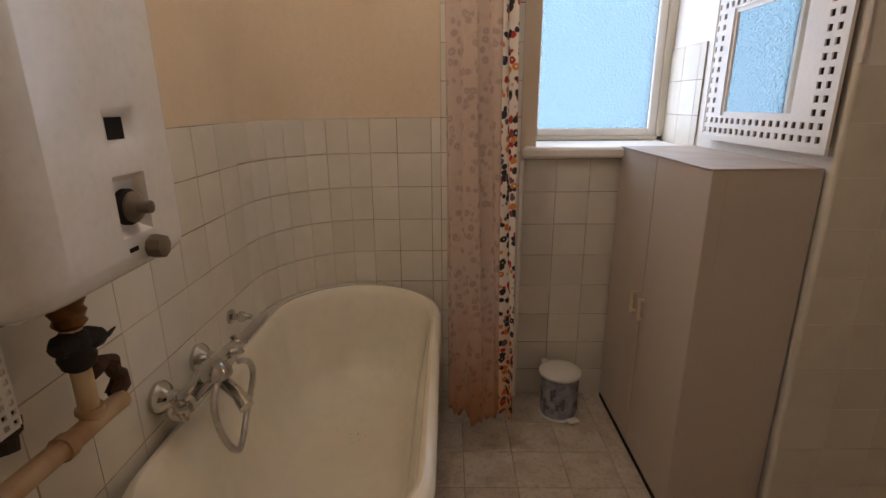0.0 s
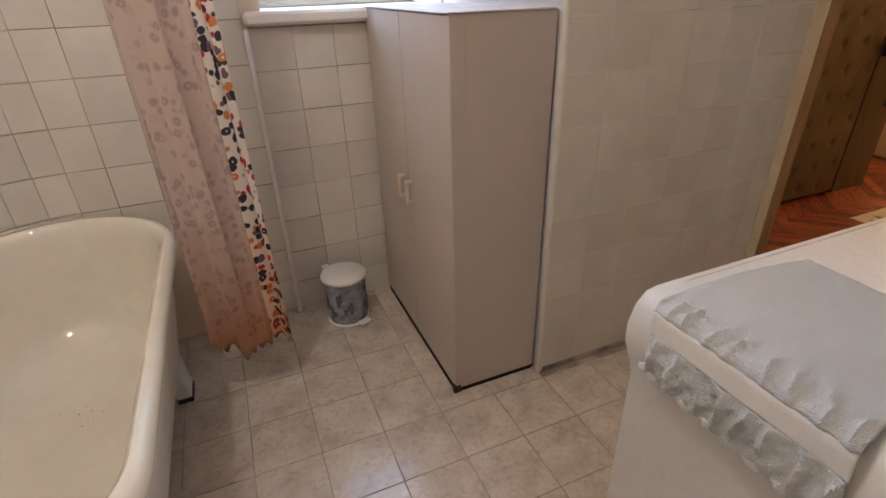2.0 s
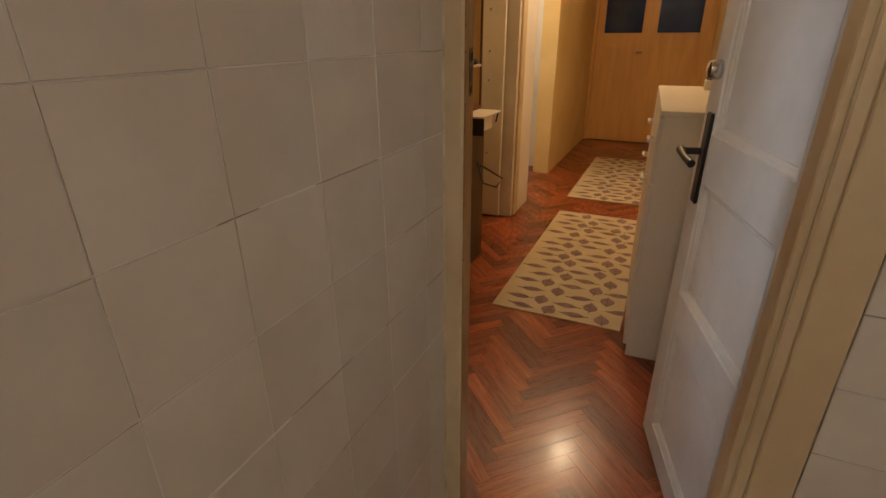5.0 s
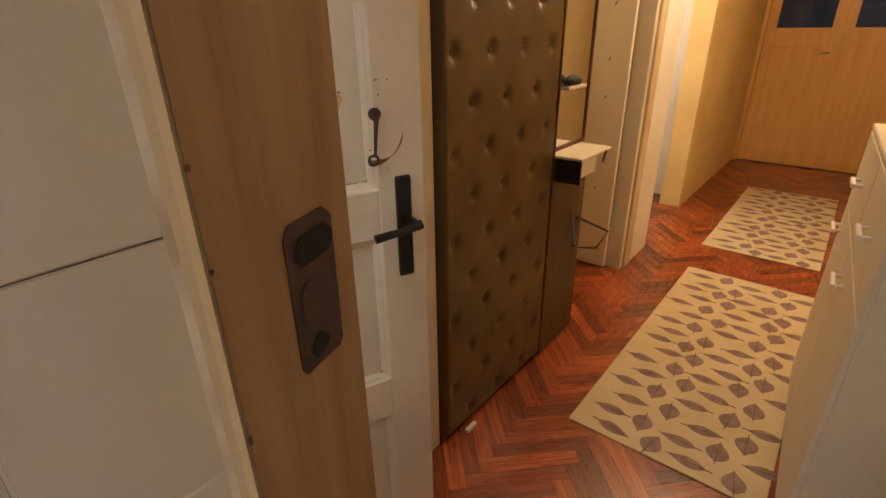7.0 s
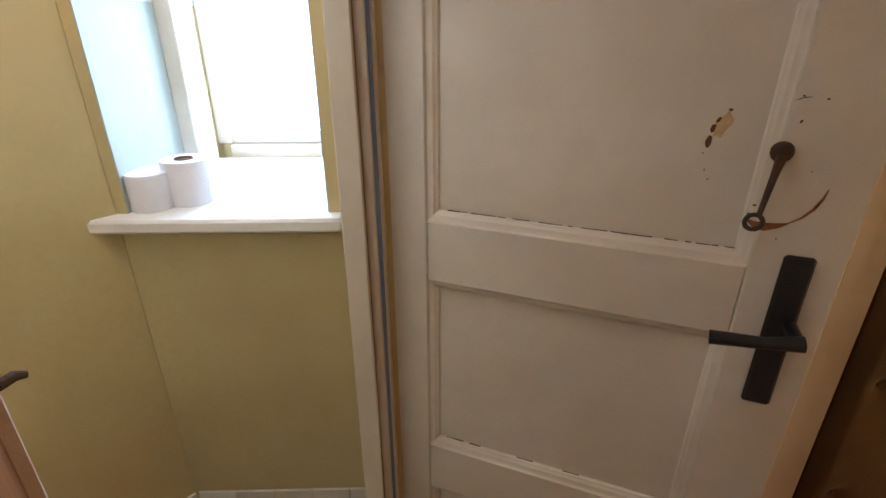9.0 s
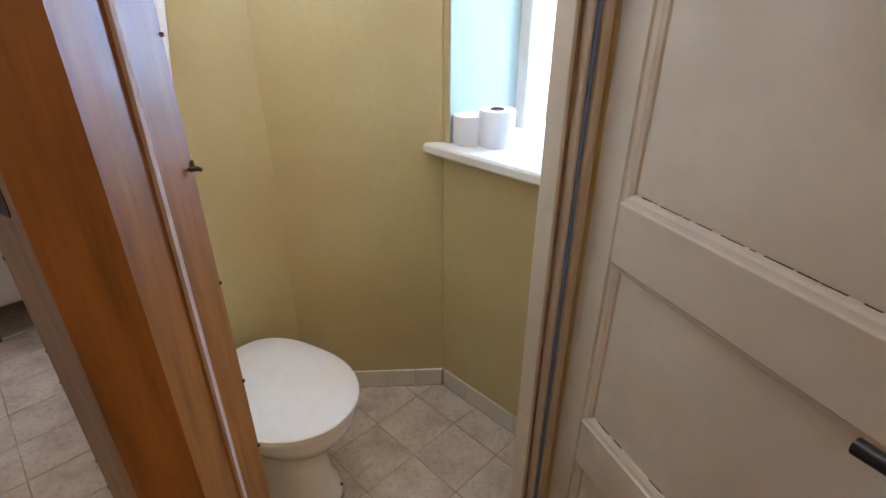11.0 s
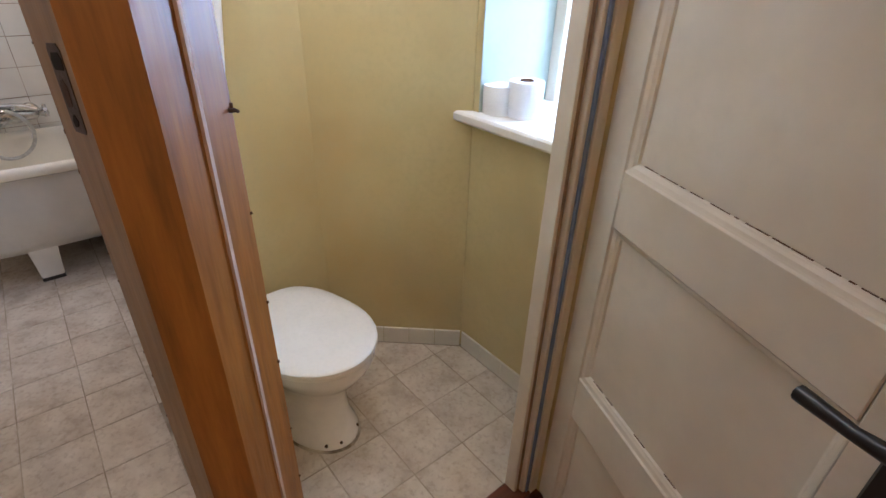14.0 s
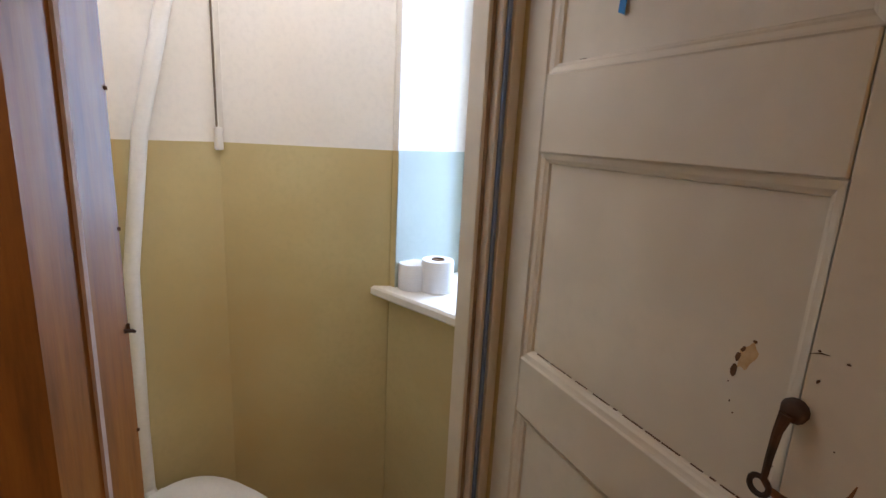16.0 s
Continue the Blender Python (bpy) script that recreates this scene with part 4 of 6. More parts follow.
def make_bin():
    bx, by = -0.235, 0.625
    b = thing("pedal_bin", "small grey printed pedal bin with white lid on tiled floor", "bin", (bx, by, 0))
    part("body", lathe(bmesh.new(), [(0.082, 0.006), (0.084, 0.02), (0.083, 0.12), (0.085, 0.208)], (bx, by, 0), seg=32), BIN_BODY, b, "grey bin body with a blurry printed pattern", smooth=True)
    part("base_rim", lathe(bmesh.new(), [(0.086, 0.0), (0.089, 0.004), (0.088, 0.012), (0.083, 0.014)], (bx, by, 0), seg=32), PLASTIC_WHITE, b, smooth=True)
    part("lid", lathe(bmesh.new(), [(0.090, 0.208), (0.096, 0.212), (0.096, 0.222), (0.088, 0.230), (0.06, 0.235), (0.01, 0.236)], (bx, by, 0), seg=32), PLASTIC_WHITE, b, "white plastic lid", smooth=True)
    part("pedal", turned(boxes((-0.026, 0.026, -0.115, -0.080, 0.012, 0.024), bevel=0.004), Matrix.Translation((bx + 0.02, by, 0)) @ Matrix.Rotation(radians(18), 4, "Z")), PLASTIC_WHITE, b, "white pedal")
    part("hinge", boxes((bx - 0.075, bx - 0.045, by + 0.06, by + 0.085, 0.205, 0.238), bevel=0.004), PLASTIC_WHITE, b)
    bm = bmesh.new()
    rnd = random.Random(4)
    for k in range(16):
        t = rnd.uniform(math.pi, 2 * math.pi)
        z = rnd.uniform(0.05, 0.18)
        w = rnd.uniform(0.10, 0.2)
        hgt = rnd.uniform(0.008, 0.03)
        loft(bm, [[(bx + r * math.cos(t + s * w * 0.5), by + r * math.sin(t + s * w * 0.5), z + q) for s, q in ((-1, -hgt), (1, -hgt), (1, hgt), (-1, hgt))] for r in (0.080, 0.0865)])
    part("print", bm, surface("dark_print", srgb(92, 92, 104), srgb(120, 116, 122), 20, 80, 0.5, 0.1), b, "darker printed marks", kind="stuff")


make_bin()


# ---- washing machine and towel ----
def make_washer():
    wm = thing("washing_machine", "white front-loading washing machine beside the door under a towel", "washing machine", (0.34, -1.02, 0))
    prof = [(0.66, 0.02), (0.66, 0.838), (0.652, 0.85), (0.045, 0.85), (0.022, 0.846), (0.004, 0.825), (-0.006, 0.79), (-0.004, 0.755), (0.012, 0.71), (0.022, 0.68), (0.024, 0.02)]
    bm = bmesh.new()
    loft(bm, [[(x, y, z) for x, z in prof] for y in (-1.315, -1.31, -0.726, -0.722)])
    part("casing", bm, APPLIANCE, wm, smooth=True)
    part("lid_seam", boxes((0.085, 0.65, -0.7335, -0.7315, 0.8495, 0.8505)), MORTAR, wm, "thin seam along the lid")
    part("side_groove", boxes((0.022, 0.024, -0.7222, -0.7210, 0.70, 0.80)), DARK_HOLE_AND_SHADE, wm, "dark seam of the control panel")
    bm = bmesh.new()
    ring = [(0.02, -1.02 + 0.16 * math.cos(t), 0.42 + 0.16 * math.sin(t)) for t in (2 * math.pi * k / 36 for k in range(36))]
    tube(bm, ring, 0.014, 8, closed=True)
    part("door_ring", bm, PLASTIC_WHITE, wm, smooth=True)
    for x, y in ((0.08, -0.78), (0.6, -0.78), (0.08, -1.26), (0.6, -1.26)):
        part("foot", lathe(bmesh.new(), [(0.02, 0.0), (0.022, 0.008), (0.012, 0.02)], (x, y, 0), seg=12), BLACK, wm, "black rubber foot")
    towel = thing("towel", "white terry towel with woven band draped over the washing machine", "towel", (0.2, -1.05, 0.86))

    def sheet(name, material, label, s0, s1, lift, rough):
        bm = bmesh.new()
        nu, nv = int((s1 - s0) * 260) + 2, 90
        rows = []
        for i in range(nu + 1):
            s = s0 + (s1 - s0) * i / nu
            row = []
            for j in range(nv + 1):
                v = -0.768 - 0.285 * j / nv
                if s >= 0:
                    x, z, nx, nz = s + 0.012, 0.8555, 0.0, 1.0
                elif s > -0.0314:
                    a = -s / 0.02
                    x, z, nx, nz = 0.012 - 0.02 * math.sin(a), 0.8355 + 0.02 * math.cos(a), -math.sin(a), math.cos(a)
                else:
                    x, z, nx, nz = -0.008 - 0.25 * (-s - 0.0314) * 0.2, 0.8355 + s + 0.0314, -1.0, 0.0
                near = math.exp(-((s - 0.002) / 0.028) ** 2) + 1.1 * math.exp(-((s + 0.088) / 0.032) ** 2)
                pleat = abs(math.sin(v * 84 + 2.4 * noise.noise(Vector((v * 16, s * 14, 3)))))
                d = 0.004 + near * rough * (0.010 * (1 - pleat) ** 1.5 + 0.006 * noise.noise(Vector((s * 52, v * 60, 0)))) + (0.0010 + 0.0022 * near) * rough * noise.noise(Vector((s * 300, v * 300, 2))) + 0.002 * noise.noise(Vector((s * 12, v * 12, 8))) + lift
                d = max(d, 0.0015)
                row.append(bm.verts.new((x + nx * d + 0.010 * math.sin(v * 7) * (1 if s > 0.2 else 0), v + 0.010 * math.sin(s * 14), z + nz * d)))
            rows.append(row)
        for a, b in zip(rows, rows[1:]):
            for j in range(nv):
                bm.faces.new((a[j], a[j + 1], b[j + 1], b[j]))
        ob = part(name, bm, material, towel, label, smooth=True)
        sol = ob.modifiers.new("thickness", "SOLIDIFY")
        sol.thickness, sol.offset = 0.003, -1
        return ob
    sheet("terry_cloth", TOWEL, "looped white terry", -0.022, 0.300, 0.0, 1.0)
    sheet("woven_band", BAND, "smooth woven band", -0.056, -0.0215, 0.0005, 0.12)
    bm = bmesh.new()
    tube(bm, [(-0.013 + 0.004 * math.sin(k * 1.7), -0.768 - 0.0095 * k, 0.741 + 0.003 * math.sin(k * 1.1)) for k in range(31)], [0.0058 + 0.0012 * math.sin(k * 2.3) for k in range(31)], 8)
    part("hem", bm, TOWEL, towel, "thick rolled hem", smooth=True)
    sheet("fringe_end", TOWEL, "ruffled hanging end of the towel", -0.125, -0.0555, 0.0, 1.35)


make_washer()


# ---- doors and their frames ----
def panel_door(name, label, hinge, deg, width, height, panels, stile, material, side=1, thick=0.040, lock=None):
    """A leaf that runs from the hinge along its own x; panels are spans of height."""
    door = thing(name, label, "door", hinge, turn=deg)
    door["kind"] = "structure"
    m = pose(*hinge, 0, 0, deg)
    lock = lock or stile
    y0, y1 = (0.0, thick) if side > 0 else (-thick, 0.0)
    z_edges = [0.006] + [z for p in panels for z in p] + [height]
    part("hinge_stile", turned(boxes((0, stile, y0, y1, 0.006, height), bevel=0.003), m), material, door)
    part("lock_stile", turned(boxes((width - lock, width, y0, y1, 0.006, height), bevel=0.003), m), material, door)
    spans = [(z_edges[k], z_edges[k + 1]) for k in range(0, len(z_edges), 2)]
    for a, b in spans:
        part("rail", turned(boxes((stile + 0.001, width - lock - 0.001, y0, y1, a, b), bevel=0.002), m), material, door)
    for a, b in panels:
        part("panel", turned(boxes((stile - 0.004, width - lock + 0.004, y0 + 0.0175, y1 - 0.0175, a - 0.004, b + 0.004)), m), material, door)
        bm = bmesh.new()
        for face, sg in ((y0, 1), (y1, -1)):
            rings = []
            for w, d in ((-0.0005, 0.0005), (0.0015, 0.0040), (0.0050, 0.0055), (0.0110, 0.0070), (0.0150, 0.0105), (0.0180, 0.0120), (0.0200, 0.0180)):
                yy = face + sg * d
                rings.append([(stile + w, yy, a + w), (width - lock - w, yy, a + w), (width - lock - w, yy, b - w), (stile + w, yy, b - w)])
            loft(bm, rings, False, False)
        part("moulding", turned(bm, m), material, door)
    return door, m


def lever_set(door, m, x, z, y, out, material, toward=-1, long=0.26):
    bm = turned(boxes((x - 0.020, x + 0.020, min(y, y + out * 0.010), max(y, y + out * 0.010), z - long / 2 - 0.02, z + long / 2 - 0.02), bevel=0.004), m)
    plate = part("handle_plate", bm, material, door, "black handle plate")
    bm = bmesh.new()
    yy = y + out * 0.062
    tube(bm, [(x + 0.012 * -toward, y + out * 0.01, z), (x + 0.012 * -toward, yy, z)], 0.010, 10)
    tube(bm, [(x + 0.018 * -toward, yy, z + 0.003), (x + toward * 0.03, yy + out * 0.004, z - 0.004), (x + toward * 0.098, yy, z - 0.012)], [0.012, 0.009, 0.011], 10)
    part("lever", turned(bm, m), material, plate, "black lever handle", smooth=True)


wc_door, wc_m = panel_door("door_1", "cream painted wooden panel door with black handle, standing half open", (1.425, 0.778, 0), -22.9, 0.715, 2.0,
                           [(0.06, 0.420), (0.550, 0.970), (1.092, 1.510), (1.650, 1.90)], 0.080, PAINT_CREAM, lock=0.118)
lever_set(wc_door, wc_m, 0.657, 1.010, 0.0, -1, BLACK)


def wc_details():
    bm = lathe(bmesh.new(), [(0.0135, 0.0), (0.0145, -0.006), (0.011, -0.012), (0.006, -0.015)], (0.599, 0.0, 1.264), "Y", 14)
    part("hook_boss", turned(bm, wc_m), RUSTY, wc_door, "dark round boss of the hook", smooth=True)
    bm = bmesh.new()
    tube(bm, [(0.598, -0.016, 1.262), (0.595, -0.019, 1.240), (0.592, -0.018, 1.205), (0.590, -0.016, 1.176)], [0.0075, 0.0052, 0.0042, 0.0036], 8)
    ring = [(0.586 + 0.011 * math.cos(t), -0.015, 1.166 + 0.011 * math.sin(t)) for t in (2 * math.pi * k / 16 for k in range(16))]
    tube(bm, ring, 0.0034, 6, closed=True)
    part("hook", turned(bm, wc_m), RUSTY, wc_door, "rusty hanging hook", smooth=True)
    def scrape(points, half):
        """A thin curved mark that lies on the stile; half is its half width at each point."""
        verts = []
        for sg in (1, -1):
            row = []
            for i, (x, z) in enumerate(points):
                xa, za = points[max(i - 1, 0)]
                xb, zb = points[min(i + 1, len(points) - 1)]
                d = math.hypot(xb - xa, zb - za)
                row.append((x - sg * (zb - za) / d * half[i], z + sg * (xb - xa) / d * half[i]))
            verts += row if sg > 0 else row[::-1]
        return loft(bmesh.new(), [[(x, y, z) for x, z in verts] for y in (0.001, -0.0006)])
    part("scrape", turned(scrape([(0.577, 1.166), (0.590, 1.158), (0.604, 1.156), (0.620, 1.160), (0.632, 1.165)], [0.0006, 0.0045, 0.0062, 0.0036, 0.0008]), wc_m), BARE, wc_door, "bare brown scrape under the hook")
    part("scrape", turned(scrape([(0.632, 1.166), (0.644, 1.174), (0.655, 1.188), (0.662, 1.204), (0.665, 1.218)], [0.0008, 0.0014, 0.0020, 0.0018, 0.0006]), wc_m), BARE, wc_door, "curved tan scratch")
    part("scrape", turned(scrape([(0.599, 1.330), (0.608, 1.334), (0.617, 1.335)], [0.0002, 0.0007, 0.0002]), wc_m), CHIPPED, wc_door)
    bm = bmesh.new()
    rnd = random.Random(21)

    def chip(cx, cz, rx, rz, lean, y):
        """A small oval flake of missing paint."""
        pts = []
        for k in range(10):
            t = 2 * math.pi * k / 10
            r = 1 + rnd.uniform(-0.18, 0.18)
            px, pz = rx * r * math.cos(t), rz * r * math.sin(t)
            pts.append((cx + px * math.cos(lean) - pz * math.sin(lean), cz + px * math.sin(lean) + pz * math.cos(lean)))
        loft(bm, [[(px, y + 0.0012, pz) for px, pz in pts], [(px, y - 0.0006, pz) for px, pz in pts]])
    for cx, cz, rx, rz, lean in ((0.512, 1.267, 0.0042, 0.0088, 0.0), (0.514, 1.286, 0.0034, 0.0064, -0.3), (0.519, 1.298, 0.0022, 0.0048, -0.5), (0.531, 1.312, 0.0030, 0.0020, 0.0),
                                 (0.508, 1.250, 0.0010, 0.0010, 0), (0.514, 1.226, 0.0008, 0.0016, 0), (0.521, 1.213, 0.0016, 0.0008, 0.5)):
        chip(cx, cz, rx, rz, lean, 0.0176)
    for cx, cz, rx, rz, lean in ((0.612, 1.304, 0.0014, 0.0030, -0.4), (0.607, 1.336, 0.0016, 0.0010, 0), (0.634, 1.333, 0.0018, 0.0012, 0), (0.585, 1.186, 0.0024, 0.0014, 0.2), (0.580, 1.173, 0.0016, 0.0010, 0), (0.622, 1.140, 0.0010, 0.0010, 0), (0.640, 1.24, 0.0008, 0.0008, 0)):
        chip(cx, cz, rx, rz, lean, 0.0)
    for z in (1.1120, 1.6700, 0.5700):
        x = 0.115
        while x < 0.575:
            w = rnd.uniform(0.006, 0.05)
            if z == 1.1120 or rnd.random() < 0.35:
                t0, t1 = rnd.uniform(0.0001, 0.0006), rnd.uniform(0.0001, 0.0007)
                prism(bm, [(x, 0.0150), (x + w, 0.0150), (x + w, 0.0182), (x, 0.0182)], z - t0, z + t1)
            x += w + rnd.uniform(0.0005, 0.018)
    part("scratches", turned(bm, wc_m), CHIPPED, wc_door, "bare wood where paint has chipped")
    spot = [(0.525 + (0.010 + 0.002 * math.sin(3 * t)) * math.cos(t) + 0.005 * math.sin(t), 1.290 + (0.018 + 0.003 * math.sin(5 * t)) * math.sin(t)) for t in (2 * math.pi * k / 22 for k in range(22))]
    bm = loft(bmesh.new(), [[(x, 0.0176, z) for x, z in spot], [(x, 0.0172, z) for x, z in spot]])
    part("stain", turned(bm, wc_m), surface("tan_stain", srgb(206, 178, 134), srgb(190, 150, 100), 60, 200, 0.6, 0.2), wc_door, "yellow tan stain on the panel")
    bm = bmesh.new()
    box(bm, 0.7145, 0.7165, 0.006, 0.034, 1.07, 1.12)
    part("latch_plate", turned(bm, wc_m), BRASS, wc_door, "tarnished latch plate")
    tape = [(0.236, 0.0118, 1.728), (0.250, 0.0118, 1.722), (0.256, 0.0118, 1.79), (0.242, 0.0118, 1.80)]
    bm = loft(bmesh.new(), [tape, [(x, y - 0.001, z) for x, y, z in tape]])
    part("blue_sticker", turned(bm, wc_m), surface("blue_tape", srgb(40, 130, 210), srgb(36, 116, 190), 9, 60, 0.5, 0.1), wc_door, "scrap of blue tape")


wc_details()
bath_door, bd_m = panel_door("door_2", "cream painted wooden panel door with black handle, opened into the hall", (1.428, -0.690, 0), 15.5, 0.66, 2.0,
                             [(0.10, 0.50), (0.63, 0.98), (1.12, 1.52), (1.66, 1.88)], 0.095, PAINT_CREAM, side=-1)
lever_set(bath_door, bd_m, 0.594, 1.065, 0.0, 1, BLACK)
bm = lathe(bmesh.new(), [(0.026, 0.0), (0.027, 0.012), (0.022, 0.030), (0.010, 0.034)], (0, 0, 0), "Y", 16)
part("cylinder_lock", turned(bm, bd_m @ Matrix.Translation((0.605, 0.0, 1.285))), CHROME, bath_door, "round chrome lock", smooth=True)

# the shared wooden post between both doorways
post = thing("door_post", "thick orange brown varnished door post with a strike plate", "door frame", (1.37, 0.01, 0))
post["kind"] = "structure"
P_SW, P_SE, P_E, P_NW = (1.296, -0.081), (1.385, -0.062), (1.385, -0.002), (1.286, 0.103)
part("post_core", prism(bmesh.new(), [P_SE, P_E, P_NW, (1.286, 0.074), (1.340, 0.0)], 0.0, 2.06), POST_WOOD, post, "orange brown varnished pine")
# side face of the same wood, coloured tan as the light shows it
part("post_side", prism(bmesh.new(), [P_SW, (1.3848, -0.0622), (1.3398, -0.0005), (1.312, -0.034)], 0.0, 2.06), POST_SIDE_LIT, post, "varnished pine side, toned tan for the sheen on it")
part("weatherstrip", prism(bmesh.new(), [(1.3375, 0.0455), (1.3425, 0.0500), (1.3375, 0.0553), (1.3325, 0.0508)], 0.0, 2.03), STRIP, post, "grey foam weatherstrip")
part("edge_board", prism(bmesh.new(), [(1.3030, -0.0340), (1.2925, -0.0745), (1.2945, -0.0795), (1.2975, -0.078), (1.3125, -0.036)], 0.0, 2.06), PAINT_JAMB, post, "cream painted edge beside the tiles")
bm = bmesh.new()
rnd = random.Random(11)
for k in range(60):
    z = 0.03 + 0.033 * k + rnd.uniform(-0.01, 0.01)
    r = rnd.uniform(0.0004, 0.0016)
    prism(bm, [(1.306 - r, -0.035), (1.3065 - r * 0.5, -0.040 - r), (1.309, -0.034)], z, z + rnd.uniform(0.02, 0.05))
prism(bm, [(1.2985, -0.0343), (1.3035, -0.0380), (1.3060, -0.0380), (1.3060, -0.0300), (1.2985, -0.0300)], 0.0, 2.06)
part("rough_filler", bm, MORTAR, post, "crumbling filler along the tiles", kind="stuff")
fdir = (Vector((*P_SE, 0)) - Vector((*P_SW, 0)))
f_m = Matrix.Translation((*P_SW, 0)) @ Matrix.Rotation(math.atan2(fdir.y, fdir.x), 4, "Z")


def recess(name, x0, x1, z0, z1, mat, label, lift):
    bm = bmesh.new()
    pts = [(x0, z0 + 0.004), (x0 + 0.003, z0), (x1 - 0.003, z0 + 0.002), (x1, z0 + 0.006), (x1 + 0.001, z1 - 0.006), (x1 - 0.005, z1), (x0 + 0.004, z1 - 0.002), (x0, z1 - 0.008)]
    loft(bm, [[(x, 0.001, z) for x, z in pts], [(x, -lift, z) for x, z in pts]])
    part(name, turned(bm, f_m), mat, post, label)


recess("strike_recess", 0.040, 0.074, 1.268, 1.356, surface("dark_varnished_cut", srgb(70, 44, 26), srgb(46, 28, 18), 30, 120, 0.5, 0.5), "brown cut-out recess for the lock", 0.0010)
recess("strike_hole", 0.046, 0.073, 1.330, 1.348, DARK_HOLE_AND_SHADE, "dark upper hole", 0.0018)
recess("strike_hole", 0.048, 0.062, 1.274, 1.288, DARK_HOLE_AND_SHADE, "dark lower hole", 0.0018)
recess("strike_slot", 0.046, 0.062, 1.294, 1.322, RUSTY, "rusty strike plate", 0.0016)
bm = bmesh.new()
for k in range(40):
    z = 0.05 + 0.05 * k + rnd.uniform(-0.015, 0.015)
    dz = rnd.uniform(0.002, 0.008)
    if k % 3 != 1:
        box(bm, 1.2956, 1.2972, -0.0818, -0.0806, z, z + dz * 0.6)
    if k % 3 == 0:
        box(bm, 1.2872, 1.2895, 0.1005, 0.1042, z, z + dz)
part("chips", bm, CHIPPED, post, "dark chips along the edges", kind="stuff")
bm = bmesh.new()
tube(bm, [(1.294, 0.096, 1.256), (1.296, 0.104, 1.256), (1.299, 0.108, 1.254)], [0.003, 0.003, 0.002], 8)
part("hook_eye", bm, RUSTY, post, "small rusty catch", smooth=True)

jamb = thing("door_jamb", "cream painted door jamb with steps and a blue foam strip", "door frame", (1.39, 0.74, 0))
jamb["kind"] = "structure"
part("inner_face", boxes((1.352, 1.392, 0.702, 0.776, 0, 2.06), bevel=0.002), PAINT_CREAM, jamb)
part("rebate", boxes((1.392, 1.410, 0.722, 0.776, 0, 2.06), bevel=0.002), PAINT_CREAM, jamb)
part("outer_bead", boxes((1.410, 1.421, 0.744, 0.778, 0, 2.06), bevel=0.002), PAINT_CREAM, jamb)
part("foam_strip", boxes((1.4105, 1.4165, 0.731, 0.740, 0, 2.03)), BLUE_STRIP, jamb, "blue foam strip")
# two thin brown strips paint the shade on the jamb's steps
part("foam_side_shade", boxes((1.4104, 1.4120, 0.7405, 0.7438, 0, 2.03)), SHADE_BROWN, jamb, "brown line for the shade beside the foam strip")
part("step_shade", boxes((1.3923, 1.3934, 0.7115, 0.7218, 0, 2.03)), SHADE_BROWN, jamb, "brown strip for the shade on the step face")
part("head", boxes((1.352, 1.4185, 0.084, 0.776, 2.035, 2.06)), PAINT_CREAM, jamb)
casing = thing("door_casing", "wide yellowed door casing beside the white tiles", "door frame", (1.36, -0.70, 0))
casing["kind"] = "structure"
part("casing_board", boxes((1.322, 1.338, -0.764, -0.690, 0, 2.10), bevel=0.003), PAINT_JAMB, casing)
part("jamb_lining", boxes((1.338, 1.42, -0.690, -0.650, 0, 2.06), bevel=0.003), PAINT_JAMB, casing)
part("casing_bead", boxes((1.326, 1.340, -0.690, -0.665, 0, 2.08), bevel=0.004), PAINT_JAMB, casing)
part("head_lining", boxes((1.322, 1.42, -0.650, -0.066, 2.035, 2.06)), PAINT_JAMB, casing)
structure("threshold_1", boxes((1.350, 1.425, 0.084, 0.744, -0.02, 0.016), bevel=0.004), THRESHOLD, "dark worn wooden threshold")
structure("threshold_2", boxes((1.372, 1.425, -0.650, -0.066, -0.02, 0.010), bevel=0.004), THRESHOLD, "dark worn wooden threshold")


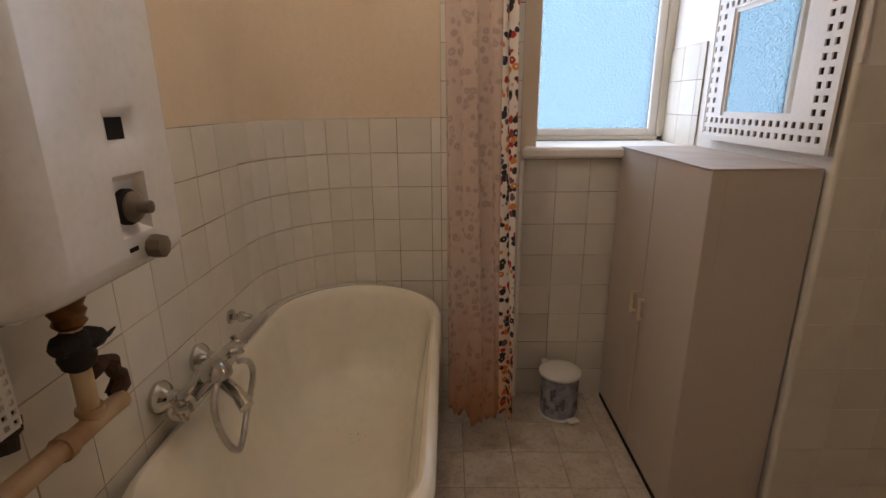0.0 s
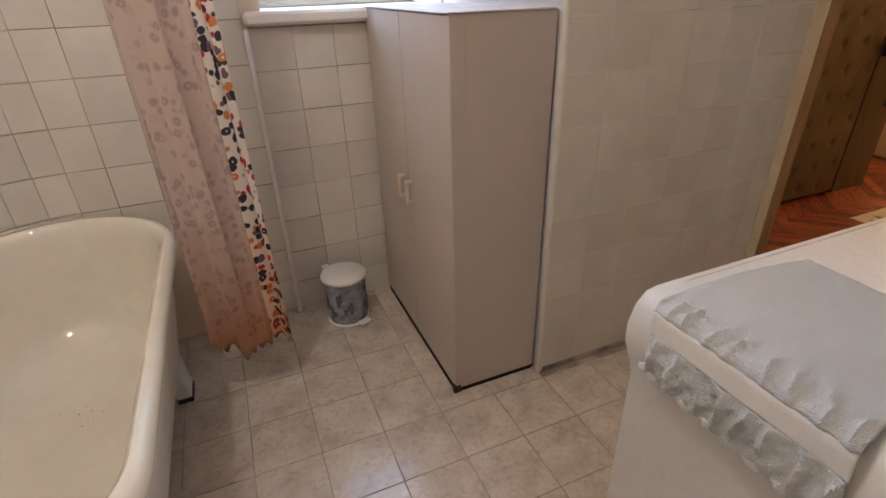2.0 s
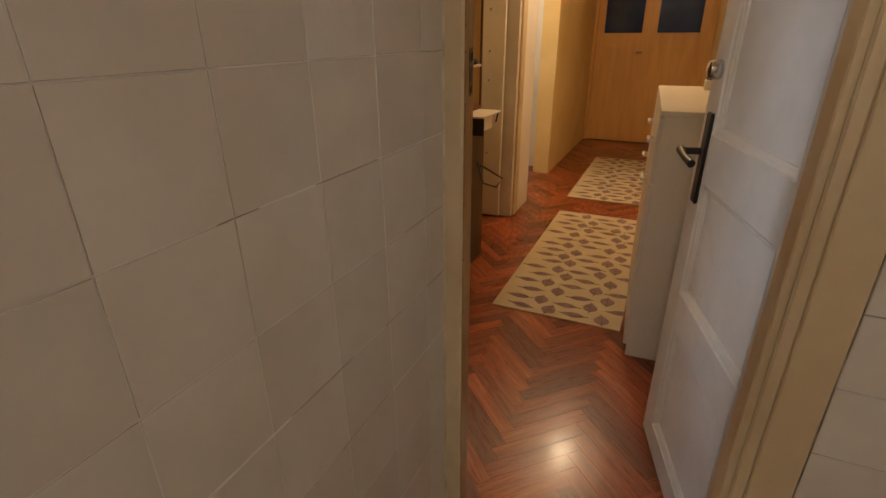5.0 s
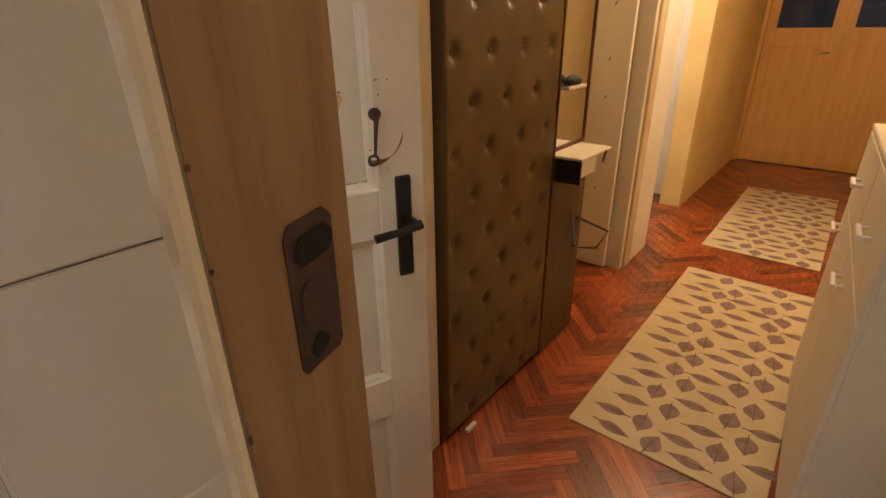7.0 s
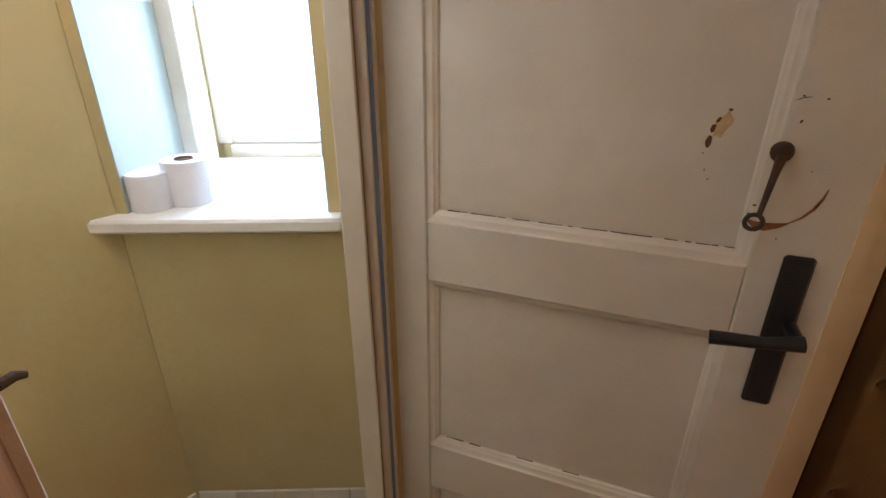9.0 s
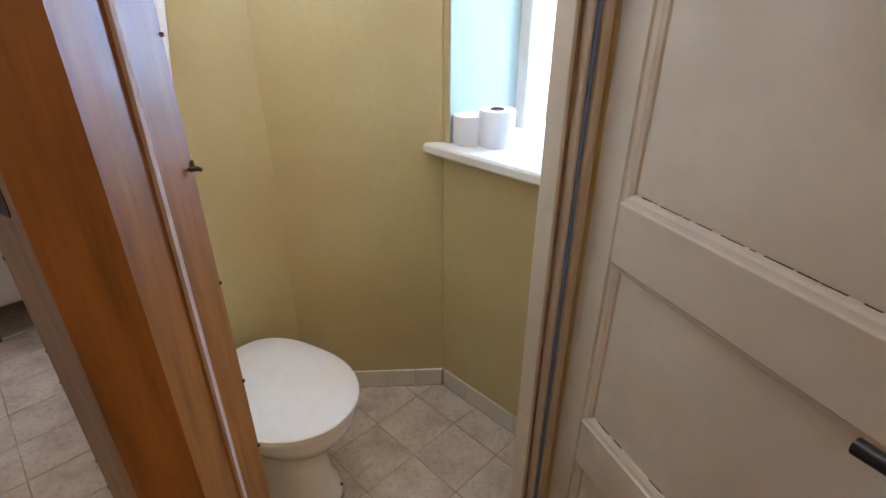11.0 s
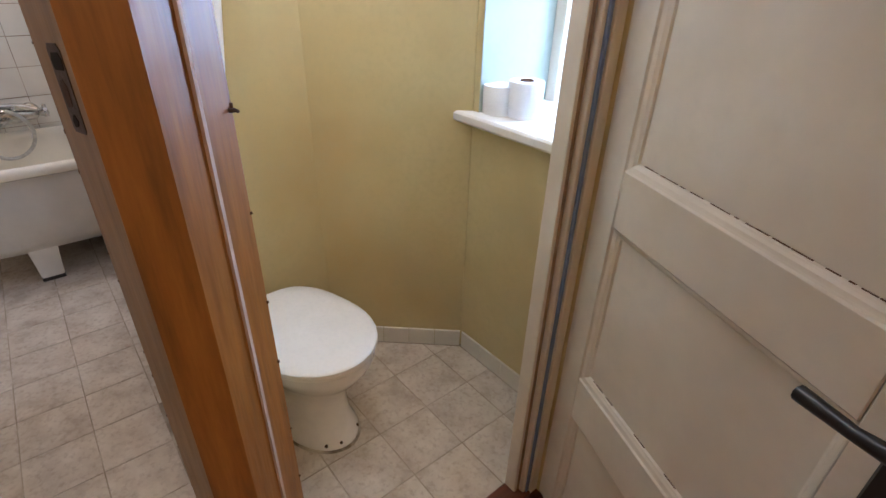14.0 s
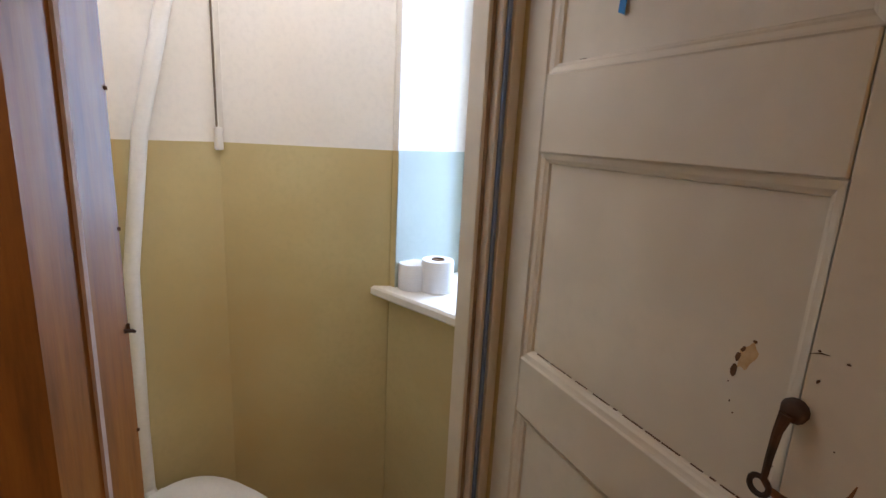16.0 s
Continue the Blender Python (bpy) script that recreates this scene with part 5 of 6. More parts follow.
# ---- toilet room ----
def make_toilet():
    ang, hub = 16.0, (0.838, 0.385)
    t = thing("toilet", "white ceramic toilet with closed lid on the tiled floor", "toilet", (*hub, 0), turn=ang)
    m = pose(*hub, 0, 0, 0, ang)

    def egg(cx, back, front, w, z, n=36):
        pts = []
        for k in range(n):
            a = 2 * math.pi * k / n
            c, s = math.cos(a), math.sin(a)
            lx = front if c > 0 else back
            e = 0.92 if c > 0 else 0.62
            pts.append((cx + lx * abs(c) ** e * (1 if c > 0 else -1), w * abs(s) ** (1.0 if c > 0 else 0.75) * (1 if s > 0 else -1), z))
        return pts
    bm = loft(bmesh.new(), [egg(-0.10, 0.17, 0.180, 0.112, 0.0), egg(-0.10, 0.17, 0.180, 0.112, 0.028), egg(-0.10, 0.165, 0.168, 0.104, 0.045), egg(-0.10, 0.16, 0.150, 0.092, 0.10), egg(-0.10, 0.16, 0.142, 0.090, 0.17), egg(-0.10, 0.18, 0.160, 0.104, 0.235), egg(-0.09, 0.21, 0.200, 0.135, 0.29), egg(-0.08, 0.23, 0.222, 0.160, 0.335), egg(-0.07, 0.24, 0.225, 0.172, 0.365), egg(-0.07, 0.24, 0.225, 0.172, 0.388)])
    part("bowl", turned(bm, m), CERAMIC, t, smooth=True)
    bm = loft(bmesh.new(), [egg(-0.08, 0.24, 0.232, 0.178, 0.389), egg(-0.08, 0.242, 0.238, 0.184, 0.394), egg(-0.08, 0.242, 0.238, 0.184, 0.402), egg(-0.08, 0.24, 0.232, 0.178, 0.406)])
    part("seat", turned(bm, m), PLASTIC_WHITE, t, smooth=True)
    bm = loft(bmesh.new(), [egg(-0.08, 0.246, 0.240, 0.186, 0.407), egg(-0.08, 0.248, 0.244, 0.190, 0.412), egg(-0.08, 0.248, 0.243, 0.189, 0.420), egg(-0.08, 0.243, 0.236, 0.182, 0.426), egg(-0.08, 0.20, 0.18, 0.13, 0.430)])
    part("lid", turned(bm, m), PLASTIC_WHITE, t, "closed white plastic lid", smooth=True)
    for y in (-0.05, 0.05):
        part("hinge", turned(boxes((-0.345, -0.30, y - 0.012, y + 0.012, 0.385, 0.412), bevel=0.004), m), PLASTIC_WHITE, t)
    for y in (-0.075, -0.035, 0.05):
        part("bolt", turned(lathe(bmesh.new(), [(0.006, 0.0), (0.006, 0.006), (0.003, 0.008)], (-0.10 + 0.172 - abs(y) ** 2 * 6.5, y, 0.030), "X", 8), m), RUSTY, t, "small dark floor bolt")
    bm = loft(bmesh.new(), [egg(-0.10, 0.18, 0.192, 0.124, -0.006), egg(-0.10, 0.175, 0.184, 0.116, 0.006)])
    part("sealing_rim", turned(bm, m), GROUT, t, "yellowed cement round the foot")
    pipe = thing("flush_pipe", "white plastic flush pipe slanting down the white and olive wall", "pipe", (0.42, 0.34, 1.1))
    bm = tube(bmesh.new(), [(0.48, 0.60, 2.45), (0.45, 0.475, 1.9), (0.432, 0.385, 1.5), (0.425, 0.335, 1.1), (0.425, 0.325, 0.6), (0.43, 0.325, 0.38), (0.50, 0.335, 0.33)], 0.021, 16)
    part("tube", bm, PLASTIC_WHITE, pipe, smooth=True)


make_toilet()


def toilet_small():
    roll = thing("toilet_roll", "white toilet roll standing on the window sill", "toilet paper", (0.895, 1.13, 1.008))
    part("paper", lathe(bmesh.new(), [(0.054, 0.0), (0.056, 0.004), (0.056, 0.106), (0.054, 0.110), (0.024, 0.110), (0.022, 0.06)], (0.895, 1.13, 1.008), seg=32), PAPER, roll, smooth=True)
    part("core", lathe(bmesh.new(), [(0.0215, 0.0), (0.0215, 0.1105), (0.0195, 0.1105), (0.0195, 0.105)], (0.895, 1.13, 1.010), seg=24), CARD, roll, "brown cardboard tube")
    roll2 = thing("toilet_roll_part_used", "part-used low white toilet roll beside the taller one on the sill", "toilet paper", (0.80, 1.10, 1.008))
    part("paper", lathe(bmesh.new(), [(0.050, 0.0), (0.052, 0.004), (0.052, 0.086), (0.050, 0.090), (0.020, 0.090)], (0.822, 1.085, 1.008), seg=32), PAPER, roll2, smooth=True)
    sw = thing("pull_switch", "small white switch on a cable above the olive paint", "switch", (0.394, 0.615, 1.49))
    part("switch_body", boxes((0.389, 0.414, 0.604, 0.626, 1.450, 1.522), bevel=0.004), PLASTIC_WHITE, sw)
    part("cable", tube(bmesh.new(), [(0.396, 0.613, 1.522), (0.396, 0.612, 1.9), (0.396, 0.610, 2.645)], 0.0035, 8), KNOB_GREY, sw, "grey cable")
    chase = thing("pipe_cover", "narrow white cover strip up the wall corner", "trim", (0.39, 0.64, 2.0))
    chase["kind"] = "structure"
    part("strip", boxes((0.388, 0.400, 0.632, 0.650, 1.477, 2.64), bevel=0.002), PAINT_WHITE, chase)


toilet_small()


# ---- hall ----
def make_padded_door():
    d = thing("door_3", "entrance door padded in buttoned olive brown leatherette", "door", (2.7, 0.63, 0))
    d["kind"] = "structure"
    x0, x1, z0, z1 = 2.29, 2.995, 0.02, 2.05
    part("left_casing", boxes((2.052, 2.284, 0.636, 0.70, 0.0, z1 + 0.05), bevel=0.004), PAINT_CREAM, d, "cream painted casing")
    part("door_slab", boxes((x0, x1, 0.640, 0.70, 0.008, z1), bevel=0.003), CHIPPED, d, "dark wooden slab")
    buttons = []
    row = 0
    z = 0.09
    while z < z1:
        x = x0 + (0.06 if row % 2 else 0.155)
        while x < x1 - 0.03:
            buttons.append((x, z))
            x += 0.185
        z += 0.142
        row += 1
    bm = bmesh.new()
    nx, nz = 96, 164
    grid = []
    for j in range(nz + 1):
        zz = z0 + (z1 - z0) * j / nz
        line = []
        near = [(a, b) for a, b in buttons if abs(b - zz) < 0.09]
        for i in range(nx + 1):
            xx = x0 + (x1 - x0) * i / nx
            dip = sum(math.exp(-((xx - a) ** 2 + (zz - b) ** 2) / 0.00045) for a, b in near)
            crease = sum(0.35 * math.exp(-abs(abs(xx - a) * 0.123 - abs(zz - b) * 0.07) / 0.0009) * math.exp(-math.hypot(xx - a, zz - b) / 0.022) for a, b in near)
            rim = min(1.0, min(xx - x0, x1 - xx, zz - z0, z1 - zz) / 0.02)
            y = 0.640 - 0.028 * rim ** 0.5 + 0.014 * min(1.2, dip) + 0.007 * crease + 0.002 * noise.noise(Vector((xx * 9, zz * 9, 0)))
            line.append(bm.verts.new((xx, y, zz)))
        grid.append(line)
    for j in range(nz):
        for i in range(nx):
            bm.faces.new((grid[j][i], grid[j][i + 1], grid[j + 1][i + 1], grid[j + 1][i]))
    part("padding", bm, PADDED, d, "padded leatherette with buttons", smooth=True)
    bm = bmesh.new()
    for a, b in buttons:
        lathe(bm, [(0.007, 0.0), (0.006, -0.004), (0.002, -0.006)], (a, 0.628, b), "Y", 8)
    part("buttons", bm, PADDED, d, "covered upholstery buttons", kind="stuff")
    part("edge_trim", boxes((x1 - 0.004, x1 + 0.008, 0.615, 0.70, 0.008, z1), bevel=0.002), CHIPPED, d)
    wedge = thing("door_wedge", "small white plastic wedge on the parquet at the padded door", "door stop", (2.40, 0.60, 0))
    part("wedge", turned(boxes((-0.03, 0.03, -0.008, 0.010, 0.0, 0.014), bevel=0.002), Matrix.Translation((2.42, 0.592, 0))), PLASTIC_WHITE, wedge)


make_padded_door()


def make_hall_stand():
    st = thing("hall_stand", "white coat stand with mirror and black fittings in hall recess", "coat rack", (3.7, 0.85, 0))
    part("side_panel", boxes((4.055, 4.085, 0.745, 0.99, 0.01, 2.1), bevel=0.002), CHEST_SIDE, st, "white panel with small metal hooks")
    part("back_board", boxes((3.32, 4.05, 0.985, 0.998, 0.55, 2.1), bevel=0.002), CHEST_SIDE, st)
    part("mirror", boxes((3.016, 3.320, 0.648, 0.652, 0.975, 1.97)), MIRROR, st, "tall mirror")
    part("mirror_backing", boxes((3.006, 3.332, 0.653, 0.668, 0.958, 1.985)), CHEST_SIDE, st)
    part("mirror_edge", boxes((3.006, 3.332, 0.642, 0.6525, 0.958, 0.9745), (3.3205, 3.332, 0.642, 0.6525, 0.975, 1.97), (3.006, 3.332, 0.642, 0.6525, 1.9705, 1.985), bevel=0.0015), THRESHOLD, st, "dark narrow mirror frame")
    part("lower_board", boxes((2.997, 3.315, 0.613, 0.631, 0.012, 0.945), bevel=0.002), BOARD_BROWN, st, "dark olive brown lower board")
    for z in (0.52, 1.05, 1.25, 1.52):
        part("hook", tube(bmesh.new(), [(4.056, 0.86, z), (4.03, 0.85, z), (4.02, 0.84, z + 0.012)], 0.004, 8), KNOB_GREY, st, "small metal hook")
    # added cap shape and ledge imitate a reflection seen in the hall mirror
    cap = thing("cap", "added dark cap shape standing in for a reflection in the mirror", "cap", (3.09, 0.62, 1.21))
    bm = bmesh.new()
    bmesh.ops.create_uvsphere(bm, u_segments=20, v_segments=12, radius=1.0, matrix=Matrix.LocRotScale((3.095, 0.612, 1.232), None, (0.056, 0.028, 0.024)))
    for v in bm.verts:
        v.co.z = max(v.co.z, 1.2205) + 0.003 * noise.noise(v.co * 40)
    part("crown", bm, BLACK_IRON, cap, smooth=True)
    part("visor", prism(bmesh.new(), [(3.045 + 0.034 * math.cos(t), 0.612 + 0.022 * math.sin(t)) for t in (radians(90 + 18 * k) for k in range(11))], 1.2195, 1.2225), BLACK_IRON, cap)
    part("ledge", boxes((3.008, 3.160, 0.582, 0.6415, 1.206, 1.218), bevel=0.002), CHEST_SIDE, st, "added white ledge standing in for a reflection")
    sh = thing("letter_shelf", "small white shelf with a black end below the hall mirror", "shelf", (3.1, 0.60, 0.9))
    part("shelf_top", boxes((2.998, 3.285, 0.500, 0.640, 0.949, 0.959), bevel=0.002), CHEST_SIDE, sh, "white shelf board")
    part("front", boxes((3.012, 3.150, 0.506, 0.512, 0.880, 0.948), bevel=0.002), CHEST_SIDE, sh)
    part("box_side", boxes((3.000, 3.0115, 0.503, 0.611, 0.855, 0.948), bevel=0.001), BLACK, sh, "black end of the box")
    part("box_base", boxes((3.012, 3.150, 0.513, 0.611, 0.880, 0.886)), BLACK, sh)
    part("bracket", tube(bmesh.new(), [(3.275, 0.515, 0.948), (3.268, 0.525, 0.890)], 0.005, 8), BLACK, sh, "thin black bracket")
    bm = bmesh.new()
    tube(bm, [(2.98, 0.50, 0.60), (3.25, 0.50, 0.50), (3.52, 0.55, 0.48), (3.26, 0.60, 0.62)], 0.006, 8, closed=True)
    tube(bm, [(3.00, 0.50, 0.60), (3.20, 0.61, 0.66)], 0.006, 8)
    tube(bm, [(3.26, 0.60, 0.62), (3.26, 0.618, 0.62)], 0.006, 8)
    part("wire_holder", bm, BLACK, sh, "black bent wire holder")


make_hall_stand()
fr = thing("doorway_frame", "cream painted frame of the side room doorway", "door frame", (4.35, 0.66, 0))
fr["kind"] = "structure"
part("side_lining", boxes((4.100, 4.138, 0.655, 0.99, 0, 2.15), bevel=0.004), PAINT_CREAM, fr)
part("front_casing", boxes((4.1385, 4.235, 0.640, 0.659, 0, 2.15), bevel=0.004), PAINT_JAMB, fr)
part("bright_panel", boxes((4.2355, 4.555, 0.648, 0.659, 0, 2.15), bevel=0.003), PAINT_WHITE, fr, "bright white painted panel")
part("far_lining", boxes((5.54, 5.578, 0.70, 0.86, 0, 2.1), bevel=0.003), PAINT_YELLOW, fr)


def far_doors():
    d = thing("door_4", "honey varnished double door with blue glass panes at the hall's end", "door", (7.6, -0.05, 0))
    d["kind"] = "structure"
    for y0, y1 in ((0.030, 0.655), (-0.625, 0.026)):
        leaf = part("leaf", boxes((7.585, 7.612, y0, y0 + 0.085, 0.01, 2.1), (7.585, 7.612, y1 - 0.085, y1, 0.01, 2.1), (7.585, 7.612, y0 + 0.085, y1 - 0.085, 0.01, 0.14), (7.585, 7.612, y0 + 0.085, y1 - 0.085, 1.18, 1.355),
                                  (7.585, 7.612, y0 + 0.085, y1 - 0.085, 1.98, 2.1), (7.598, 7.606, y0 + 0.08, y1 - 0.08, 0.13, 1.19), bevel=0.002), FAR_DOOR, d)
        part("pane", boxes((7.598, 7.604, y0 + 0.085, y1 - 0.085, 1.355, 1.98)), BLUE_GLASS, leaf, "blue glass pane")
    part("astragal", boxes((7.574, 7.585, 0.018, 0.040, 0.01, 2.1), bevel=0.002), FAR_DOOR, d)
    part("handle", tube(bmesh.new(), [(7.582, 0.085, 1.13), (7.55, 0.085, 1.13), (7.545, 0.15, 1.125)], 0.008, 8), CHROME, d, "small metal handle")
    part("door_frame", boxes((7.57, 7.618, 0.658, 0.699, 0, 2.18), (7.57, 7.618, -0.70, -0.628, 0, 2.18), (7.57, 7.618, -0.628, 0.658, 2.105, 2.18), bevel=0.003), FAR_DOOR, d)


far_doors()


def make_chest():
    c = thing("shoe_chest", "white laminate chest with projecting drawer handles against the hall wall", "chest of drawers", (3.1, -0.60, 0))
    x0, x1, y0, y1, h = 2.51, 3.52, -0.800, -0.372, 1.085
    part("side", boxes((x0, x0 + 0.018, y0, y1, 0.0, h), bevel=0.0015), CHEST_SIDE, c)
    part("side", boxes((x1 - 0.018, x1, y0, y1, 0.0, h), bevel=0.0015), CHEST_SIDE, c)
    part("back", boxes((x0 + 0.018, x1 - 0.018, y0, y0 + 0.01, 0.04, h)), CHEST_SIDE, c)
    part("top", boxes((x0 - 0.006, x1 + 0.004, y0, y1 + 0.016, h, h + 0.020), bevel=0.003), CHEST_SIDE, c, "cream top board")
    part("plinth", boxes((x0 + 0.018, x1 - 0.018, y1 - 0.05, y1 - 0.035, 0.0, 0.05)), BLACK, c, "dark plinth")
    zs = [0.055, 0.82, h - 0.003]
    for a, b in zip(zs, zs[1:]):
        for u0, u1 in ((x0 + 0.002, (x0 + x1) / 2 - 0.002), ((x0 + x1) / 2 + 0.002, x1 - 0.002)):
            dr = part("drawer" if b > 0.9 else "cabinet_door", boxes((u0, u1, y1, y1 + 0.016, a + 0.003, b - 0.003), bevel=0.002), CHEST_SIDE, c)
            zc = (a + b) / 2 if b > 0.9 else b - 0.08
            xm = (u0 + u1) / 2 if b > 0.9 else u1 - 0.08
            part("handle", boxes((xm - 0.05, xm + 0.05, y1 + 0.034, y1 + 0.046, zc - 0.007, zc + 0.007), (xm - 0.045, xm - 0.035, y1 + 0.016, y1 + 0.032, zc - 0.005, zc + 0.005), (xm + 0.035, xm + 0.045, y1 + 0.016, y1 + 0.032, zc - 0.005, zc + 0.005), bevel=0.002), PLASTIC_WHITE, dr, "bright white bar handle")
    pivot = Matrix.Translation((3.0, -0.372, 0))
    c.matrix_basis = pivot @ Matrix.Rotation(radians(3.4), 4, "Z") @ pivot.inverted() @ c.matrix_basis
    box_ = thing("small_box", "small cream box with a dark lid on the chest", "box", (3.55, -0.62, 1.105))
    part("box_body", boxes((3.34, 3.46, -0.675, -0.545, 1.105, 1.150), bevel=0.004), CHEST_SIDE, box_)
    bm = bmesh.new()
    bmesh.ops.create_uvsphere(bm, u_segments=16, v_segments=8, radius=1.0, matrix=Matrix.LocRotScale((3.40, -0.615, 1.160), None, (0.055, 0.068, 0.030)))
    part("dark_cover", bm, BLACK, box_, "dark soft cover", smooth=True)
    bowl = thing("brass_bowl", "small brownish bowl on the chest by the wall", "bowl", (3.46, -0.77, 1.105))
    part("bowl_body", lathe(bmesh.new(), [(0.022, 0.0), (0.040, 0.022), (0.043, 0.055), (0.037, 0.057), (0.034, 0.024), (0.01, 0.012)], (3.46, -0.735, 1.105), seg=20), BRASS, bowl, smooth=True)


make_chest()


def leaf_outline(cx, cy, ang, length, width, z0):
    """A pointed leaf, broadest near its stalk."""
    us = [0, 0.07, 0.16, 0.28, 0.42, 0.56, 0.70, 0.82, 0.92, 1.0]
    shape = [0, 0.10, 0.50, 0.86, 1.0, 0.92, 0.66, 0.34, 0.11, 0]
    half = [(u, width / 2 * w) for u, w in zip(us, shape)]
    ring = half + [(u, -h) for u, h in half[-2:0:-1]]
    pts = []
    for u, h in ring:
        x, y = (u - 0.5) * length, h
        pts.append((cx + x * math.cos(ang) - y * math.sin(ang), cy + x * math.sin(ang) + y * math.cos(ang), z0))
    return pts


def make_rug(x0, x1, y0, y1, seed):
    rug = thing("hall_rug", "cream woven runner with taupe leaves on the parquet" if seed == 1 else "cream woven runner with taupe leaves on the parquet", "rug", ((x0 + x1) / 2, (y0 + y1) / 2, 0), "hall rugs")
    rnd = random.Random(seed)
    part("rug_cloth", boxes((x0, x1, y0, y1, 0.001, 0.007), bevel=0.002), RUG_BASE, rug)
    bm, veins = bmesh.new(), bmesh.new()
    row, x = 0, x0 + 0.055
    while x < x1 - 0.04:
        y = y0 + (0.04 if row % 2 else 0.105)
        col = 0
        while y < y1 - 0.04:
            if (row + col) % 2:
                ang, ln, w = (1.57 if rnd.random() < 0.5 else -1.57) + rnd.uniform(-0.16, 0.16), 0.142, 0.050
            else:
                ang, ln, w = (0.0 if rnd.random() < 0.35 else math.pi) + rnd.uniform(-0.25, 0.25), 0.114, 0.078
            cx, cy = x + rnd.uniform(-0.016, 0.016), y + rnd.uniform(-0.014, 0.014)
            top = leaf_outline(cx, cy, ang, ln, w, 0.0082)
            loft(bm, [[(a, b, 0.0068) for a, b, _ in top], top], cap_start=False)
            c, sn = math.cos(ang), math.sin(ang)
            tube(veins, [(cx - c * ln * 0.60, cy - sn * ln * 0.60, 0.0078), (cx - c * ln * 0.1, cy - sn * ln * 0.1, 0.0078), (cx + c * ln * 0.36, cy + sn * ln * 0.36, 0.0078)], [0.0018, 0.0013, 0.0007], 4)
            y += 0.135
            col += 1
        x += 0.104
        row += 1
    part("vein_pattern", veins, RUG_VEIN, rug, "darker leaf stalks and veins", kind="stuff")
    part("leaf_pattern", bm, RUG_LEAF, rug, "taupe woven leaves", kind="stuff")


make_rug(2.70, 4.405, -0.357, 0.318, 1)
make_rug(4.82, 6.50, -0.34, 0.345, 2)

# ---- tiles and parquet, last ----
def tile_mesh(name, w, h, thick, material, rim=0.0011):
    """A tile lying in its own xy plane, its back at z = 0, with softened edges and a faint cushion."""
    bm = bmesh.new()
    a, b = w / 2, h / 2
    loft(bm, [[(-a, -b, 0), (a, -b, 0), (a, b, 0), (-a, b, 0)], [(-a, -b, thick * 0.6), (a, -b, thick * 0.6), (a, b, thick * 0.6), (-a, b, thick * 0.6)],
              [(-a + rim, -b + rim, thick), (a - rim, -b + rim, thick), (a - rim, b - rim, thick), (-a + rim, b - rim, thick)]], cap_start=False)
    return mesh_from(name, bm, material)


MESHES = {}
CRACK = surface('dark_dirty_joint', srgb(104, 88, 70), srgb(140, 122, 102), 30, 120, 0.9, 0.3)


def tile_of(w, h, thick, material):
    key = (round(w, 3), round(h, 3), thick, material.name)
    if key not in MESHES:
        MESHES[key] = tile_mesh("tile", w, h, thick, material)
    return MESHES[key]


def wall_tiles(wall, origin, along, normal, length, z0, z1, rng, gap=0.0020, start=0.0, thick=0.0075, crack=0.5, joint=None, side_gap=0.0005):
    """Rows of tiles up a wall; origin at the foot, along and normal are unit vectors in plan."""
    along, normal = Vector(along), Vector(normal)
    o = Vector(origin)
    bed = [[tuple(o + along * s + normal * n + Vector((0, 0, z))) for s, n in ((0, 0.0002), (length, 0.0002), (length, 0.0064), (0, 0.0064))] for z in (z0, z1)]
    part('grout_bed', loft(bmesh.new(), bed), joint or GROUT, wall, 'grout')
    cracks = bmesh.new()
    k = 0
    z = z0
    while z < z1 - 0.01:
        zt = min(z + TILE, z1)
        sc = rng.uniform(0, length * 0.5)
        while sc < length - 0.05:
            run = rng.choice((0.06, 0.15, 0.15, 0.3, 0.45))
            if rng.random() < crack:
                a1 = min(sc + run, length)
                ring = [[tuple(o + along * s + normal * n + Vector((0, 0, zt + dz))) for n, dz in ((0.004, -0.0005), (0.0068, -0.0005), (0.0068, 0.0003), (0.004, 0.0003))] for s in (sc, a1)]
                loft(cracks, ring)
            sc += run + rng.choice((0.1, 0.2, 0.3))
        s = -start
        while s < length - 0.004:
            a, b = max(s, 0.0), min(s + TILE, length)
            if b - a > 0.006:
                w, h = b - a - side_gap, zt - z - (gap if rng.random() < 0.6 else 0.0006)
                m = Matrix((along, Vector((0, 0, 1)), along.cross(Vector((0, 0, 1))))).transposed()
                if m.col[2].dot(normal) < 0:
                    m = Matrix((-along, Vector((0, 0, 1)), (-along).cross(Vector((0, 0, 1))))).transposed()
                c = Vector(origin) + along * ((a + b) / 2) + Vector((0, 0, (z + zt) / 2)) + normal * rng.uniform(-0.0004, 0.0006)
                tilt = Euler((rng.uniform(-0.004, 0.004), rng.uniform(-0.004, 0.004), rng.uniform(-0.003, 0.003))).to_matrix().to_4x4()
                piece("tile", tile_of(w, h, thick, WALL_TILE), Matrix.Translation(c) @ m.to_4x4() @ tilt, wall)
            s += TILE
        z += TILE
        k += 1
    part('dark_joints', cracks, CRACK, wall, 'dark open joints between tiles', kind='stuff')


